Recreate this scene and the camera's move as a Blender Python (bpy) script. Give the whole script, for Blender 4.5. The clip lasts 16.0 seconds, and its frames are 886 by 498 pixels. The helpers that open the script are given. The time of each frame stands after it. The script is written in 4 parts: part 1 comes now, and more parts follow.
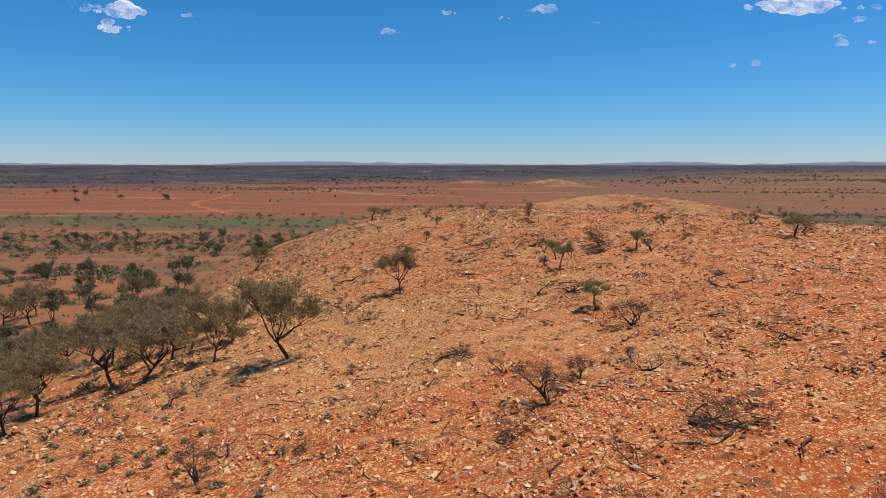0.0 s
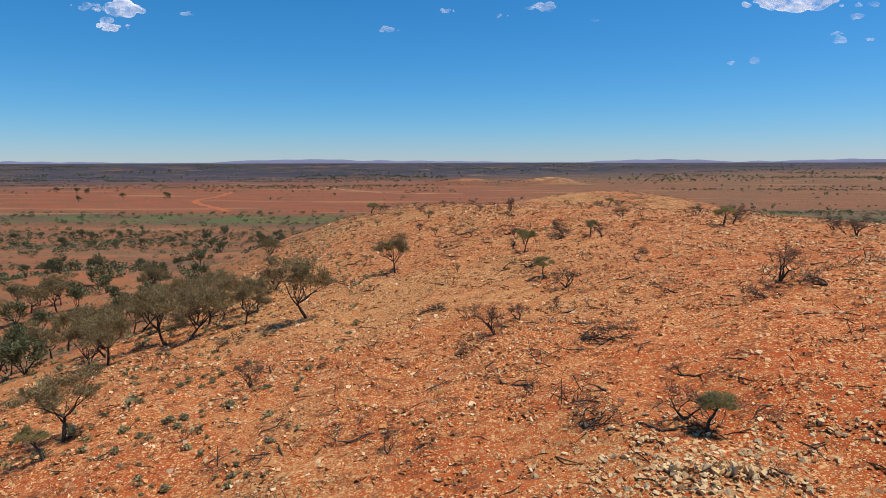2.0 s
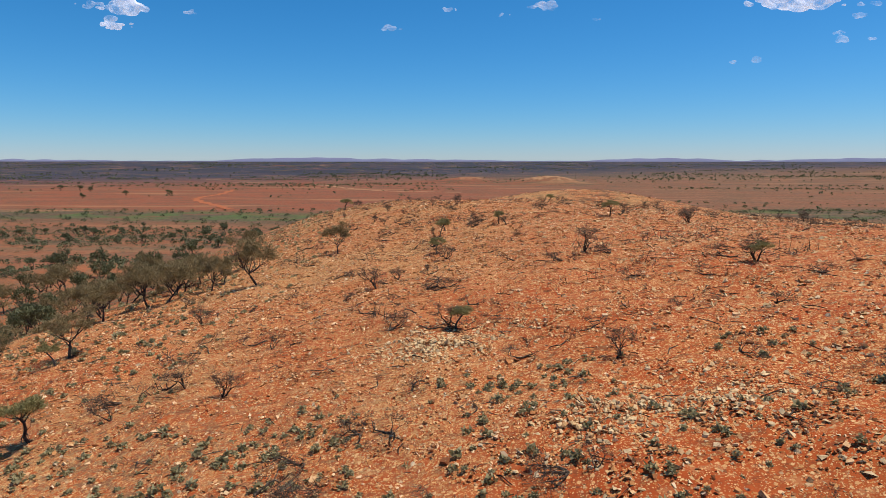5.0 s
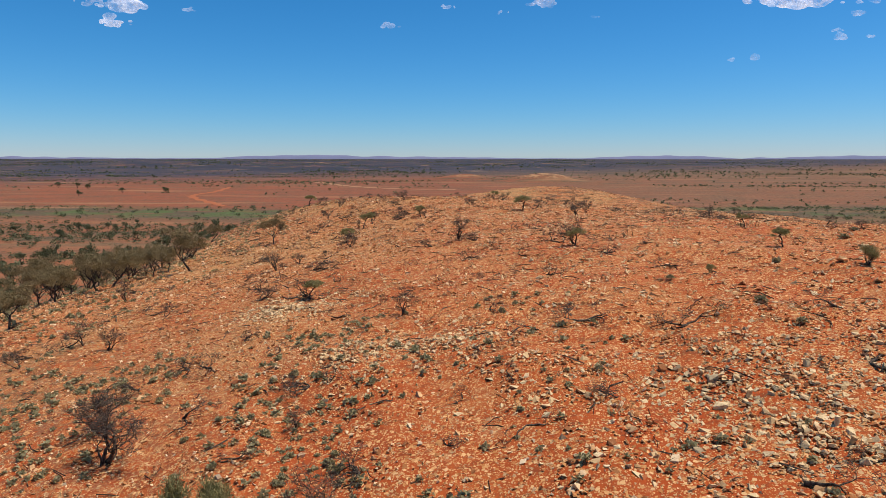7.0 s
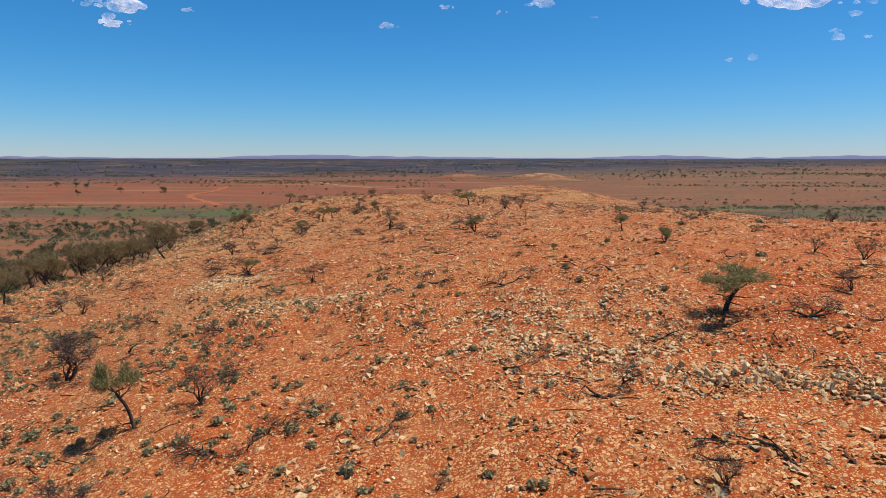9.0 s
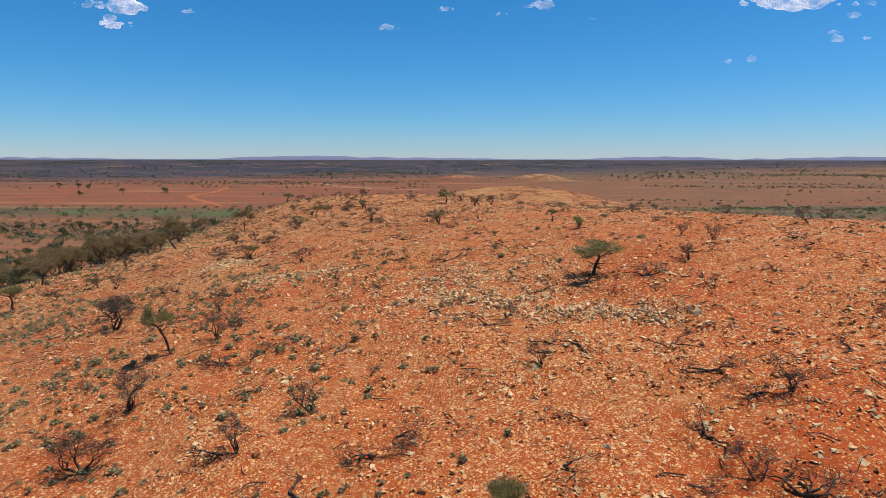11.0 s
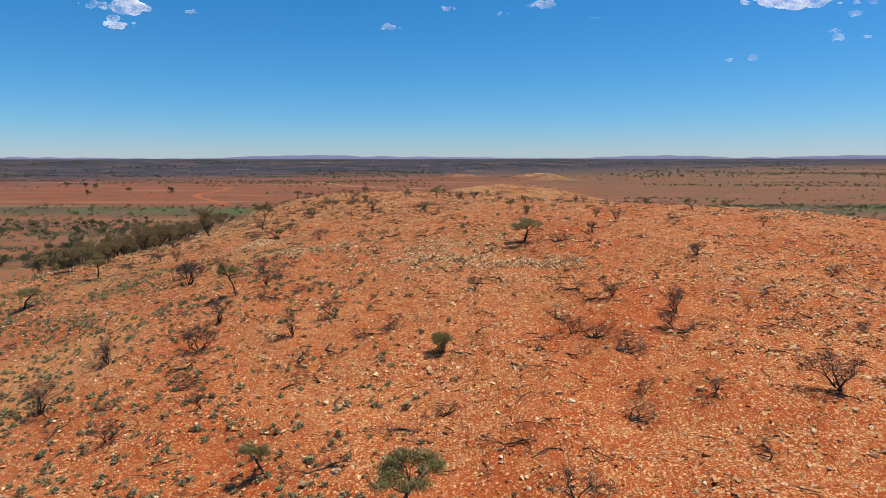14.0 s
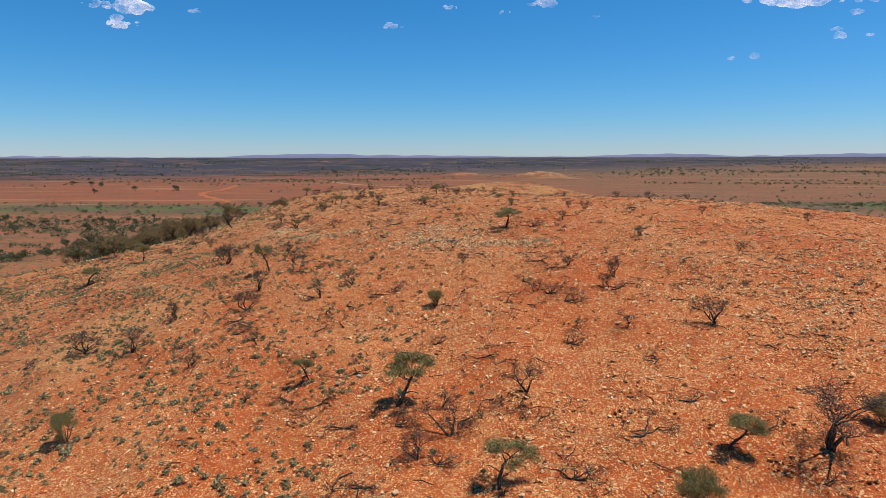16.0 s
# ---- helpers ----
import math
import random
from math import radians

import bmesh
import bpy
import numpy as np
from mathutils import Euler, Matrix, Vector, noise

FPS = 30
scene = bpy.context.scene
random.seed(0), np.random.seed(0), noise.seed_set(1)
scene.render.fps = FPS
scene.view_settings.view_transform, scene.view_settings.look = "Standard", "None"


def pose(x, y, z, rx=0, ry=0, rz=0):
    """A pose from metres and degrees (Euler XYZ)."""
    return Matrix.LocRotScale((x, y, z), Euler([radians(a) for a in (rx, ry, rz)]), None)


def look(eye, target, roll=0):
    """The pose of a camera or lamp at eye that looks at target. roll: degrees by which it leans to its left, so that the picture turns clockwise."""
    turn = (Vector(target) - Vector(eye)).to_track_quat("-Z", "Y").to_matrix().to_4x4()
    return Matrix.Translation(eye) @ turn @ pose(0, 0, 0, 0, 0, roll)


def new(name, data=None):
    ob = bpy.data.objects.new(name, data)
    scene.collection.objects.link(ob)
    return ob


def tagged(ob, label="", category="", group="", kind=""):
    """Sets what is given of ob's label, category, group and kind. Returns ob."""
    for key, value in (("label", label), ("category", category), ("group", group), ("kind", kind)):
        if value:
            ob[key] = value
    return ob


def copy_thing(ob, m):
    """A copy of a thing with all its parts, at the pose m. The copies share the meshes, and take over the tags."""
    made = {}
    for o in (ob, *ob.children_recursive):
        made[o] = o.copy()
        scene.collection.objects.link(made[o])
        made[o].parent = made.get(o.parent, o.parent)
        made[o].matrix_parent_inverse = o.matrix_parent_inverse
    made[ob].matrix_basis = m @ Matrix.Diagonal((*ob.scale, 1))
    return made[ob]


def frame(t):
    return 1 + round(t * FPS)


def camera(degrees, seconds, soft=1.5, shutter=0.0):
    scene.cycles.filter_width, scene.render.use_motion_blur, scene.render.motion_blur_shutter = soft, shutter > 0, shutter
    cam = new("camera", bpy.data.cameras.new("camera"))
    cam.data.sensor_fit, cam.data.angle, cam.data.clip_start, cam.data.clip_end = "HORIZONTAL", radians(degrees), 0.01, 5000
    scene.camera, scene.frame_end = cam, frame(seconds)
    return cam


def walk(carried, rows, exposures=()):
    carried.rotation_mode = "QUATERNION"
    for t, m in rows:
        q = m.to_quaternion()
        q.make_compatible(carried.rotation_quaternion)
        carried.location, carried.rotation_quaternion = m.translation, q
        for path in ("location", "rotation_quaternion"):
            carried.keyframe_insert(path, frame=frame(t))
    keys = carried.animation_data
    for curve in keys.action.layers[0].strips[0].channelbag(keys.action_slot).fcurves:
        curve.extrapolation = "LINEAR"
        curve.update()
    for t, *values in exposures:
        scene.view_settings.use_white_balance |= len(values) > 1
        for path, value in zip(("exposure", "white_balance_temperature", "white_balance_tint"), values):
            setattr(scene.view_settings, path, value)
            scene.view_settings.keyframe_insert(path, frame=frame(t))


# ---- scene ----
cam = camera(70.2, 16.0, soft=0.5)
METRES, EYE, TILT, LEAN, TURN = 80.0, 30.0, -7.8, 0.0, 0.0
ROWS = [
    (0.0, 0.0, 0.0, 0.0, 0.0, 0.0, -0.0),
    (0.5, 0.0036, -0.0273, -0.0029, -0.04, -0.09, 0.04),
    (1.0, 0.0068, -0.0554, -0.0058, -0.07, -0.16, 0.06),
    (1.5, 0.0097, -0.084, -0.0087, -0.09, -0.19, 0.08),
    (2.0, 0.0127, -0.1131, -0.0116, -0.06, -0.2, 0.11),
    (2.5, 0.0179, -0.142, -0.0147, 0.0, -0.26, 0.14),
    (3.0, 0.0272, -0.1692, -0.0172, 0.07, -0.26, 0.13),
    (5.5, 0.1246, -0.2818, -0.03, 0.21, -0.39, -0.06),
    (6.0, 0.1508, -0.3024, -0.0322, 0.22, -0.45, -0.07),
    (6.5, 0.178, -0.3227, -0.0344, 0.25, -0.51, -0.07),
    (7.0, 0.2043, -0.3441, -0.0362, 0.21, -0.57, -0.06),
    (7.5, 0.228, -0.3669, -0.0392, 0.22, -0.58, -0.07),
    (8.0, 0.2483, -0.3913, -0.042, 0.21, -0.58, -0.05),
    (8.5, 0.2649, -0.4175, -0.0448, 0.16, -0.59, -0.08),
    (9.0, 0.2789, -0.4446, -0.0482, 0.17, -0.59, -0.06),
    (11.5, 0.3203, -0.5947, -0.0639, 0.21, -0.48, -0.09),
    (12.0, 0.3253, -0.6264, -0.0671, 0.25, -0.5, -0.06),
    (12.5, 0.3296, -0.6581, -0.0707, 0.29, -0.52, -0.05),
    (13.0, 0.3331, -0.6899, -0.0744, 0.33, -0.5, -0.03),
    (13.5, 0.3362, -0.722, -0.078, 0.37, -0.55, -0.02),
    (14.0, 0.3389, -0.7541, -0.0818, 0.41, -0.58, -0.01),
    (14.5, 0.3413, -0.7864, -0.0855, 0.44, -0.63, 0.01),
    (15.0, 0.3435, -0.8186, -0.0895, 0.5, -0.65, 0.01),
    (15.5, 0.3454, -0.851, -0.0936, 0.55, -0.67, 0.02),
    (16.0, 0.3472, -0.8837, -0.0974, 0.61, -0.71, 0.02),
]
walk(cam, [(t, pose(0, 0, EYE, TILT, LEAN, TURN) @ pose(METRES * x, METRES * y, METRES * z, 90 + pitch, roll, yaw)) for t, x, y, z, yaw, pitch, roll in ROWS], exposures=[(0.0, 0.02), (16.0, 0.05)])
# ---- light ----
SUN_ELEV, SUN_AZ = 67.0, 84.0          # degrees; azimuth clockwise from +y
world = bpy.data.worlds.new("World")
scene.world = world
world.use_nodes = True
wn = world.node_tree
sky = wn.nodes.new("ShaderNodeTexSky")
sky.sky_type = 'NISHITA'
sky.sun_disc = False
sky.sun_elevation, sky.sun_rotation = radians(SUN_ELEV), radians(SUN_AZ)
sky.altitude, sky.air_density, sky.dust_density, sky.ozone_density = 200, 1.0, 0.0, 10.0
wn.nodes["Background"].inputs["Strength"].default_value = 0.085
# a deep, dry inland blue: the red of the sky falls off faster with height
rgb = wn.nodes.new("ShaderNodeSeparateColor")
mixed = wn.nodes.new("ShaderNodeCombineColor")
wn.links.new(sky.outputs[0], rgb.inputs[0])
for ch, (power, gain) in enumerate(((1.6, 0.285), (1.0, 1.0), (1.0, 1.27))):
    pw, gn = wn.nodes.new("ShaderNodeMath"), wn.nodes.new("ShaderNodeMath")
    pw.operation, gn.operation = 'POWER', 'MULTIPLY'
    pw.inputs[1].default_value, gn.inputs[1].default_value = power, gain
    wn.links.new(rgb.outputs[ch], pw.inputs[0])
    wn.links.new(pw.outputs[0], gn.inputs[0])
    wn.links.new(gn.outputs[0], mixed.inputs[ch])
wn.links.new(mixed.outputs[0], wn.nodes["Background"].inputs[0])
sun = new("sun", bpy.data.lights.new("sun", 'SUN'))
sun.data.energy, sun.data.angle, sun.data.color = 4.9, radians(0.53), (1.0, 0.95, 0.87)
ce = math.cos(radians(SUN_ELEV))
SUN_DIR = Vector((ce * math.sin(radians(SUN_AZ)), ce * math.cos(radians(SUN_AZ)), math.sin(radians(SUN_ELEV))))
sun.matrix_world = look(SUN_DIR * 100, (0, 0, 0))

# ---- materials ----
class Nodes:
    """Short forms for building a node material."""
    def __init__(self, name, rough=0.9, spec=0.2):
        self.mat = bpy.data.materials.new(name)
        self.mat.use_nodes = True
        self.t = self.mat.node_tree
        self.bsdf = self.t.nodes["Principled BSDF"]
        self.bsdf.inputs["Roughness"].default_value = rough
        self.bsdf.inputs["Specular IOR Level"].default_value = spec

    def put(self, socket, v):
        if isinstance(v, bpy.types.NodeSocket):
            self.t.links.new(v, socket)
        elif isinstance(v, tuple) and len(v) == 3 and len(socket.default_value) == 4:
            socket.default_value = (*v, 1)
        else:
            socket.default_value = v

    def pos(self):
        return self.t.nodes.new("ShaderNodeNewGeometry").outputs["Position"]

    def island(self):
        return self.t.nodes.new("ShaderNodeNewGeometry").outputs["Random Per Island"]

    def rand(self):
        return self.t.nodes.new("ShaderNodeObjectInfo").outputs["Random"]

    def scaled(self, v, s):
        n = self.t.nodes.new("ShaderNodeVectorMath")
        n.operation = 'MULTIPLY'
        self.put(n.inputs[0], v)
        n.inputs[1].default_value = s
        return n.outputs[0]

    def noise(self, v, scale, detail=3.0, rough=0.55, distort=0.0):
        n = self.t.nodes.new("ShaderNodeTexNoise")
        self.put(n.inputs["Vector"], v)
        n.inputs["Scale"].default_value, n.inputs["Detail"].default_value = scale, detail
        n.inputs["Roughness"].default_value, n.inputs["Distortion"].default_value = rough, distort
        return n.outputs["Fac"]

    def voronoi(self, v, scale, feature='F1'):
        n = self.t.nodes.new("ShaderNodeTexVoronoi")
        n.feature = feature
        self.put(n.inputs["Vector"], v)
        n.inputs["Scale"].default_value = scale
        return n

    def m(self, op, a, b=0.0, clamp=False):
        n = self.t.nodes.new("ShaderNodeMath")
        n.operation, n.use_clamp = op, clamp
        self.put(n.inputs[0], a)
        self.put(n.inputs[1], b)
        return n.outputs[0]

    def step(self, v, lo, hi, a=0.0, b=1.0):
        n = self.t.nodes.new("ShaderNodeMapRange")
        n.interpolation_type = 'SMOOTHSTEP'
        self.put(n.inputs["Value"], v)
        n.inputs["From Min"].default_value, n.inputs["From Max"].default_value = lo, hi
        n.inputs["To Min"].default_value, n.inputs["To Max"].default_value = a, b
        return n.outputs[0]

    def band(self, v, lo, hi, soft):
        return self.m('MULTIPLY', self.step(v, lo - soft, lo + soft), self.step(v, hi - soft, hi + soft, 1.0, 0.0))

    def mix(self, f, a, b):
        n = self.t.nodes.new("ShaderNodeMix")
        n.data_type = 'RGBA'
        self.put(n.inputs[0], f)
        self.put(n.inputs[6], a)
        self.put(n.inputs[7], b)
        return n.outputs[2]

    def ramp(self, f, stops):
        n = self.t.nodes.new("ShaderNodeValToRGB")
        self.put(n.inputs[0], f)
        els = n.color_ramp.elements
        while len(els) < len(stops):
            els.new(0.5)
        for e, (p, c) in zip(els, stops):
            e.position, e.color = p, (*c, 1)
        return n.outputs[0]

    def split(self, v):
        n = self.t.nodes.new("ShaderNodeSeparateXYZ")
        self.put(n.inputs[0], v)
        return n.outputs

    def bump(self, h, strength, dist=0.05):
        n = self.t.nodes.new("ShaderNodeBump")
        self.put(n.inputs["Height"], h)
        n.inputs["Strength"].default_value, n.inputs["Distance"].default_value = strength, dist
        self.t.links.new(n.outputs[0], self.bsdf.inputs["Normal"])

    def color(self, c):
        self.put(self.bsdf.inputs["Base Color"], c)
        return self.mat


def ground_material():
    k = Nodes("red_stony_ground", 0.95, 0.1)
    p = k.pos()
    x, y, z = k.split(p)
    # soil
    n1 = k.noise(p, 0.22, 4)
    n2 = k.noise(p, 3.0, 4, 0.65)
    n3 = k.noise(p, 18.0, 2)
    soil = k.ramp(n1, [(0.3, (0.34, 0.056, 0.012)), (0.55, (0.38, 0.074, 0.017)), (0.75, (0.40, 0.105, 0.028))])
    soil = k.mix(k.step(n2, 0.35, 0.75, 0.0, 0.5), soil, (0.20, 0.036, 0.012))
    soil = k.mix(k.step(n3, 0.5, 0.8, 0.0, 0.25), soil, (0.42, 0.12, 0.04))
    # scattered gravel
    cover = k.m('ADD', k.noise(p, 0.12, 5, 0.6), k.step(y, -10.0, 70.0, 0.0, 0.22))
    wob = k.t.nodes.new("ShaderNodeTexNoise")
    k.put(wob.inputs["Vector"], p)
    wob.inputs["Scale"].default_value = 14.0
    warp = k.t.nodes.new("ShaderNodeVectorMath")
    warp.operation = 'MULTIPLY_ADD'
    k.put(warp.inputs[0], wob.outputs["Color"])
    warp.inputs[1].default_value = (0.09, 0.09, 0.09)
    k.put(warp.inputs[2], p)
    stony = None
    col = soil
    for scale, lo, hi in ((17.0, 0.28, 0.60), (8.0, 0.36, 0.68)):
        v = k.voronoi(warp.outputs[0], scale)
        r = k.split(v.outputs["Color"])
        shape = k.step(k.m('SUBTRACT', v.outputs["Distance"], k.m('MULTIPLY', r[2], 0.3)), 0.22, 0.30, 1.0, 0.0)
        have = k.m('LESS_THAN', r[0], k.step(cover, lo, hi, 0.3, 0.86))
        mask = k.m('MULTIPLY', shape, have)
        stone = k.ramp(r[1], [(0.0, (0.40, 0.14, 0.04)), (0.35, (0.52, 0.24, 0.085)), (0.75, (0.68, 0.39, 0.17)), (1.0, (0.34, 0.21, 0.11))])
        col = k.mix(mask, col, stone)
        stony = mask if stony is None else k.m('MAXIMUM', stony, mask)
    # tufts, litter and painted stone-gap shade mottle the hill, in streaks along the contour
    mot = k.noise(k.scaled(p, (0.55, 1.0, 0.55)), 1.6, 5, 0.8)
    col = k.mix(k.m('MULTIPLY', k.step(mot, 0.54, 0.62, 0.0, 0.8), k.step(y, -25.0, 20.0, 0.4, 1.0)), col, (0.10, 0.040, 0.020))
    swale = k.noise(k.scaled(p, (0.6, 1.0, 0.6)), 0.45, 6, 0.8)
    col = k.mix(k.m('MULTIPLY', k.step(swale, 0.47, 0.58, 0.0, 0.85), k.step(y, 60.0, 110.0)), col, (0.10, 0.062, 0.035))
    col = k.mix(k.m('MULTIPLY', k.step(mot, 0.45, 0.38, 0.0, 0.6), k.step(y, -20.0, 50.0, 0.35, 1.0)), col, (0.52, 0.31, 0.14))
    crumbs = k.noise(p, 5.5, 3, 0.8)
    col = k.mix(k.step(crumbs, 0.60, 0.68, 0.0, 0.55), col, (0.10, 0.045, 0.025))
    # grey leaf litter under the low shrubs of the flank
    litter = k.m('MULTIPLY', k.step(k.noise(p, 2.3, 4, 0.75), 0.46, 0.58, 0.0, 0.75), k.m('MULTIPLY', k.step(x, 18.0, -8.0), k.step(y, 14.0, -4.0)))
    col = k.mix(litter, col, (0.15, 0.085, 0.048))
    # dry grass bloom on the flank
    straw = k.m('MULTIPLY', k.m('MULTIPLY', k.step(k.noise(p, 0.045, 3), 0.44, 0.62), k.step(z, 8.0, 18.0)), k.m('MAXIMUM', k.step(k.m('SUBTRACT', x, k.m('MULTIPLY', y, 0.1)), 2.0, 14.0, 1.0, 0.0), k.step(y, 30.0, 85.0)))
    col = k.mix(k.m('MULTIPLY', straw, k.step(k.noise(p, 7.0, 3, 0.75), 0.46, 0.58, 0.0, 0.8)), col, (0.46, 0.28, 0.11))
    # the plain
    q = k.scaled(p, (0.28, 1.0, 0.0))
    a = k.noise(q, 0.011, 6, 0.62)
    b = k.noise(q, 0.045, 5, 0.65)
    c = k.noise(p, 0.25, 3, 0.7)
    red = k.mix(k.step(c, 0.4, 0.7, 0.0, 0.6), (0.22, 0.070, 0.034), (0.31, 0.105, 0.050))
    tan = k.mix(k.step(c, 0.38, 0.62), (0.165, 0.070, 0.034), (0.245, 0.115, 0.058))
    plain = k.mix(k.m('MULTIPLY', k.step(x, -60.0, 420.0), k.step(a, 0.3, 0.6, 0.5, 1.0)), red, tan)
    scrub = k.mix(k.step(c, 0.35, 0.65), (0.055, 0.058, 0.034), (0.12, 0.085, 0.05))
    far = k.m('MULTIPLY', k.step(y, 1300.0, 1900.0, 0.0, 1.0), k.step(x, 300.0, 1500.0, 1.0, 0.55))
    belt = k.m('MULTIPLY', k.band(k.m('SUBTRACT', y, k.m('MULTIPLY', k.m('ABSOLUTE', x), 0.15)), 455.0, 570.0, 35.0), k.step(b, 0.3, 0.5, 0.25, 0.9))
    thicket = k.m('MULTIPLY', k.band(y, 290.0, 420.0, 40.0), k.step(b, 0.42, 0.6, 0.0, 0.8))
    patch = k.m('MULTIPLY', k.step(b, 0.45, 0.58), k.step(y, 600.0, 640.0, 0.9, 0.7))
    dark = k.m('MAXIMUM', k.m('MAXIMUM', k.m('MULTIPLY', far, k.step(b, 0.40, 0.56, 0.2, 0.97)), belt), k.m('MAXIMUM', thicket, k.m('MULTIPLY', patch, k.step(y, 900.0, 1300.0, 0.55, 1.0))))
    plain = k.mix(k.m('MULTIPLY', k.step(y, 420.0, 640.0, 1.0, 0.0), k.step(c, 0.35, 0.6, 0.2, 0.65)), plain, (0.24, 0.115, 0.055))
    plain = k.mix(dark, plain, scrub)
    greens = k.m('MULTIPLY', belt, k.step(k.noise(p, 0.02, 3), 0.48, 0.6, 0.0, 0.8))
    plain = k.mix(greens, plain, (0.075, 0.115, 0.032))
    dots = k.voronoi(p, 0.22)
    dr = k.split(dots.outputs["Color"])
    spot = k.m('MULTIPLY', k.step(dots.outputs["Distance"], 0.28, 0.42, 1.0, 0.0), k.m('LESS_THAN', dr[0], k.step(b, 0.35, 0.65, 0.15, 0.75)))
    plain = k.mix(k.m('MULTIPLY', spot, 0.75), plain, k.mix(dr[1], (0.055, 0.052, 0.03), (0.15, 0.11, 0.06)))
    streak = k.m('MULTIPLY', k.step(k.noise(k.scaled(p, (0.15, 1.0, 0.0)), 0.02, 4, 0.6), 0.55, 0.68), k.step(y, 250.0, 700.0, 0.2, 0.7))
    plain = k.mix(streak, plain, (0.33, 0.16, 0.075))
    # blue distance haze painted over the dark far scrub
    painted_haze = k.m('MULTIPLY', k.step(k.m('SUBTRACT', y, k.m('MULTIPLY', x, 0.55)), 1300.0, 2300.0, 0.0, 0.9), k.step(k.noise(q, 0.016, 5, 0.75), 0.64, 0.54, 0.15, 1.0))
    plain = k.mix(painted_haze, plain, (0.032, 0.037, 0.052))
    clear = k.m('MULTIPLY', k.step(k.noise(q, 0.021, 5, 0.75), 0.55, 0.62, 0.0, 0.75), k.step(y, 1250.0, 1500.0))
    plain = k.mix(clear, plain, k.mix(k.step(a, 0.4, 0.6), (0.21, 0.095, 0.06), (0.27, 0.17, 0.10)))
    # pale knolls
    knoll = k.m('MULTIPLY', k.m('MULTIPLY', k.step(z, -17.0, -8.0), k.step(y, 1100.0, 1150.0)), k.step(y, 1500.0, 1600.0, 1.0, 0.0))
    plain = k.mix(k.m('MULTIPLY', knoll, k.step(k.noise(p, 0.06, 4, 0.7), 0.42, 0.6)), plain, (0.40, 0.22, 0.105))
    # foot slope with grey low shrubs
    low = k.step(z, -2.0, 14.0)
    foot = k.mix(k.m('MULTIPLY', k.step(k.noise(p, 0.9, 3, 0.65), 0.46, 0.55), k.step(k.noise(p, 0.05, 3), 0.3, 0.6, 0.45, 0.95)), k.mix(0.4, soil, (0.36, 0.17, 0.075)), (0.14, 0.115, 0.065))
    near = k.mix(k.m('MAXIMUM', k.step(z, 11.0, 17.0), k.m('MULTIPLY', k.step(y, 90.0, 130.0), k.step(z, 0.0, 8.0))), foot, col)
    k.bump(k.m('ADD', k.m('MULTIPLY', stony, 0.5), n2), 0.55, 0.06)
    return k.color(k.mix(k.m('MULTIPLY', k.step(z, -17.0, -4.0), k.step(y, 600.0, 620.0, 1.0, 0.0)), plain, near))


def stone_material(name, stops, dust=0.0):
    k = Nodes(name, 0.88, 0.2)
    p = k.pos()
    r = k.m('FRACT', k.m('ADD', k.island(), k.rand()))
    base = k.ramp(r, stops)
    n = k.noise(p, 9.0, 4, 0.65)
    base = k.mix(k.step(n, 0.45, 0.75, 0.0, 0.6), base, (0.33, 0.15, 0.06))
    base = k.mix(k.step(k.noise(p, 30.0, 3), 0.55, 0.75, 0.0, 0.4), base, (0.66, 0.45, 0.23))
    # desert varnish and red dust in patches
    base = k.mix(k.step(k.noise(p, 1.9, 4, 0.75), 0.53, 0.64, 0.0, dust), base, (0.24, 0.068, 0.021))
    k.bump(k.noise(p, 22.0, 4, 0.7), 0.5, 0.03)
    return k.color(base)


def bark_material(name, dark, pale):
    k = Nodes(name, 0.9, 0.15)
    p = k.pos()
    n = k.noise(k.scaled(p, (1, 1, 0.25)), 14.0, 4, 0.7)
    base = k.mix(k.step(n, 0.4, 0.65), dark, pale)
    base = k.mix(k.m('MULTIPLY', k.rand(), 0.4), base, dark)
    k.bump(n, 0.6, 0.02)
    return k.color(base)


def leaf_material(name, a, b, c):
    k = Nodes(name, 0.65, 0.3)
    r = k.m('FRACT', k.m('ADD', k.island(), k.m('MULTIPLY', k.rand(), 0.3)))
    base = k.ramp(r, [(0.0, a), (0.6, b), (1.0, c)])
    mat = k.color(base)
    k.bsdf.inputs["Subsurface Weight"].default_value = 0.0
    tr = k.t.nodes.new("ShaderNodeBsdfTranslucent")
    mx = k.t.nodes.new("ShaderNodeMixShader")
    mx.inputs[0].default_value = 0.32
    k.t.links.new(base, tr.inputs[0])
    k.t.links.new(k.bsdf.outputs[0], mx.inputs[1])
    k.t.links.new(tr.outputs[0], mx.inputs[2])
    k.t.links.new(mx.outputs[0], k.t.nodes["Material Output"].inputs[0])
    return mat


GROUND = ground_material()
STONE = stone_material("tan_stone", [(0.0, (0.20, 0.065, 0.022)), (0.25, (0.40, 0.14, 0.04)), (0.5, (0.54, 0.24, 0.08)), (0.75, (0.65, 0.39, 0.19)), (0.95, (0.78, 0.56, 0.33)), (1.0, (0.30, 0.21, 0.13))], 0.75)
ROCK = stone_material("outcrop_rock", [(0.0, (0.46, 0.25, 0.105)), (0.35, (0.62, 0.40, 0.19)), (0.75, (0.72, 0.52, 0.28)), (1.0, (0.36, 0.26, 0.15))], 0.3)
BARK = bark_material("dark_bark", (0.035, 0.026, 0.021), (0.12, 0.095, 0.075))
DEADWOOD = bark_material("weathered_deadwood", (0.030, 0.020, 0.014), (0.17, 0.120, 0.082))
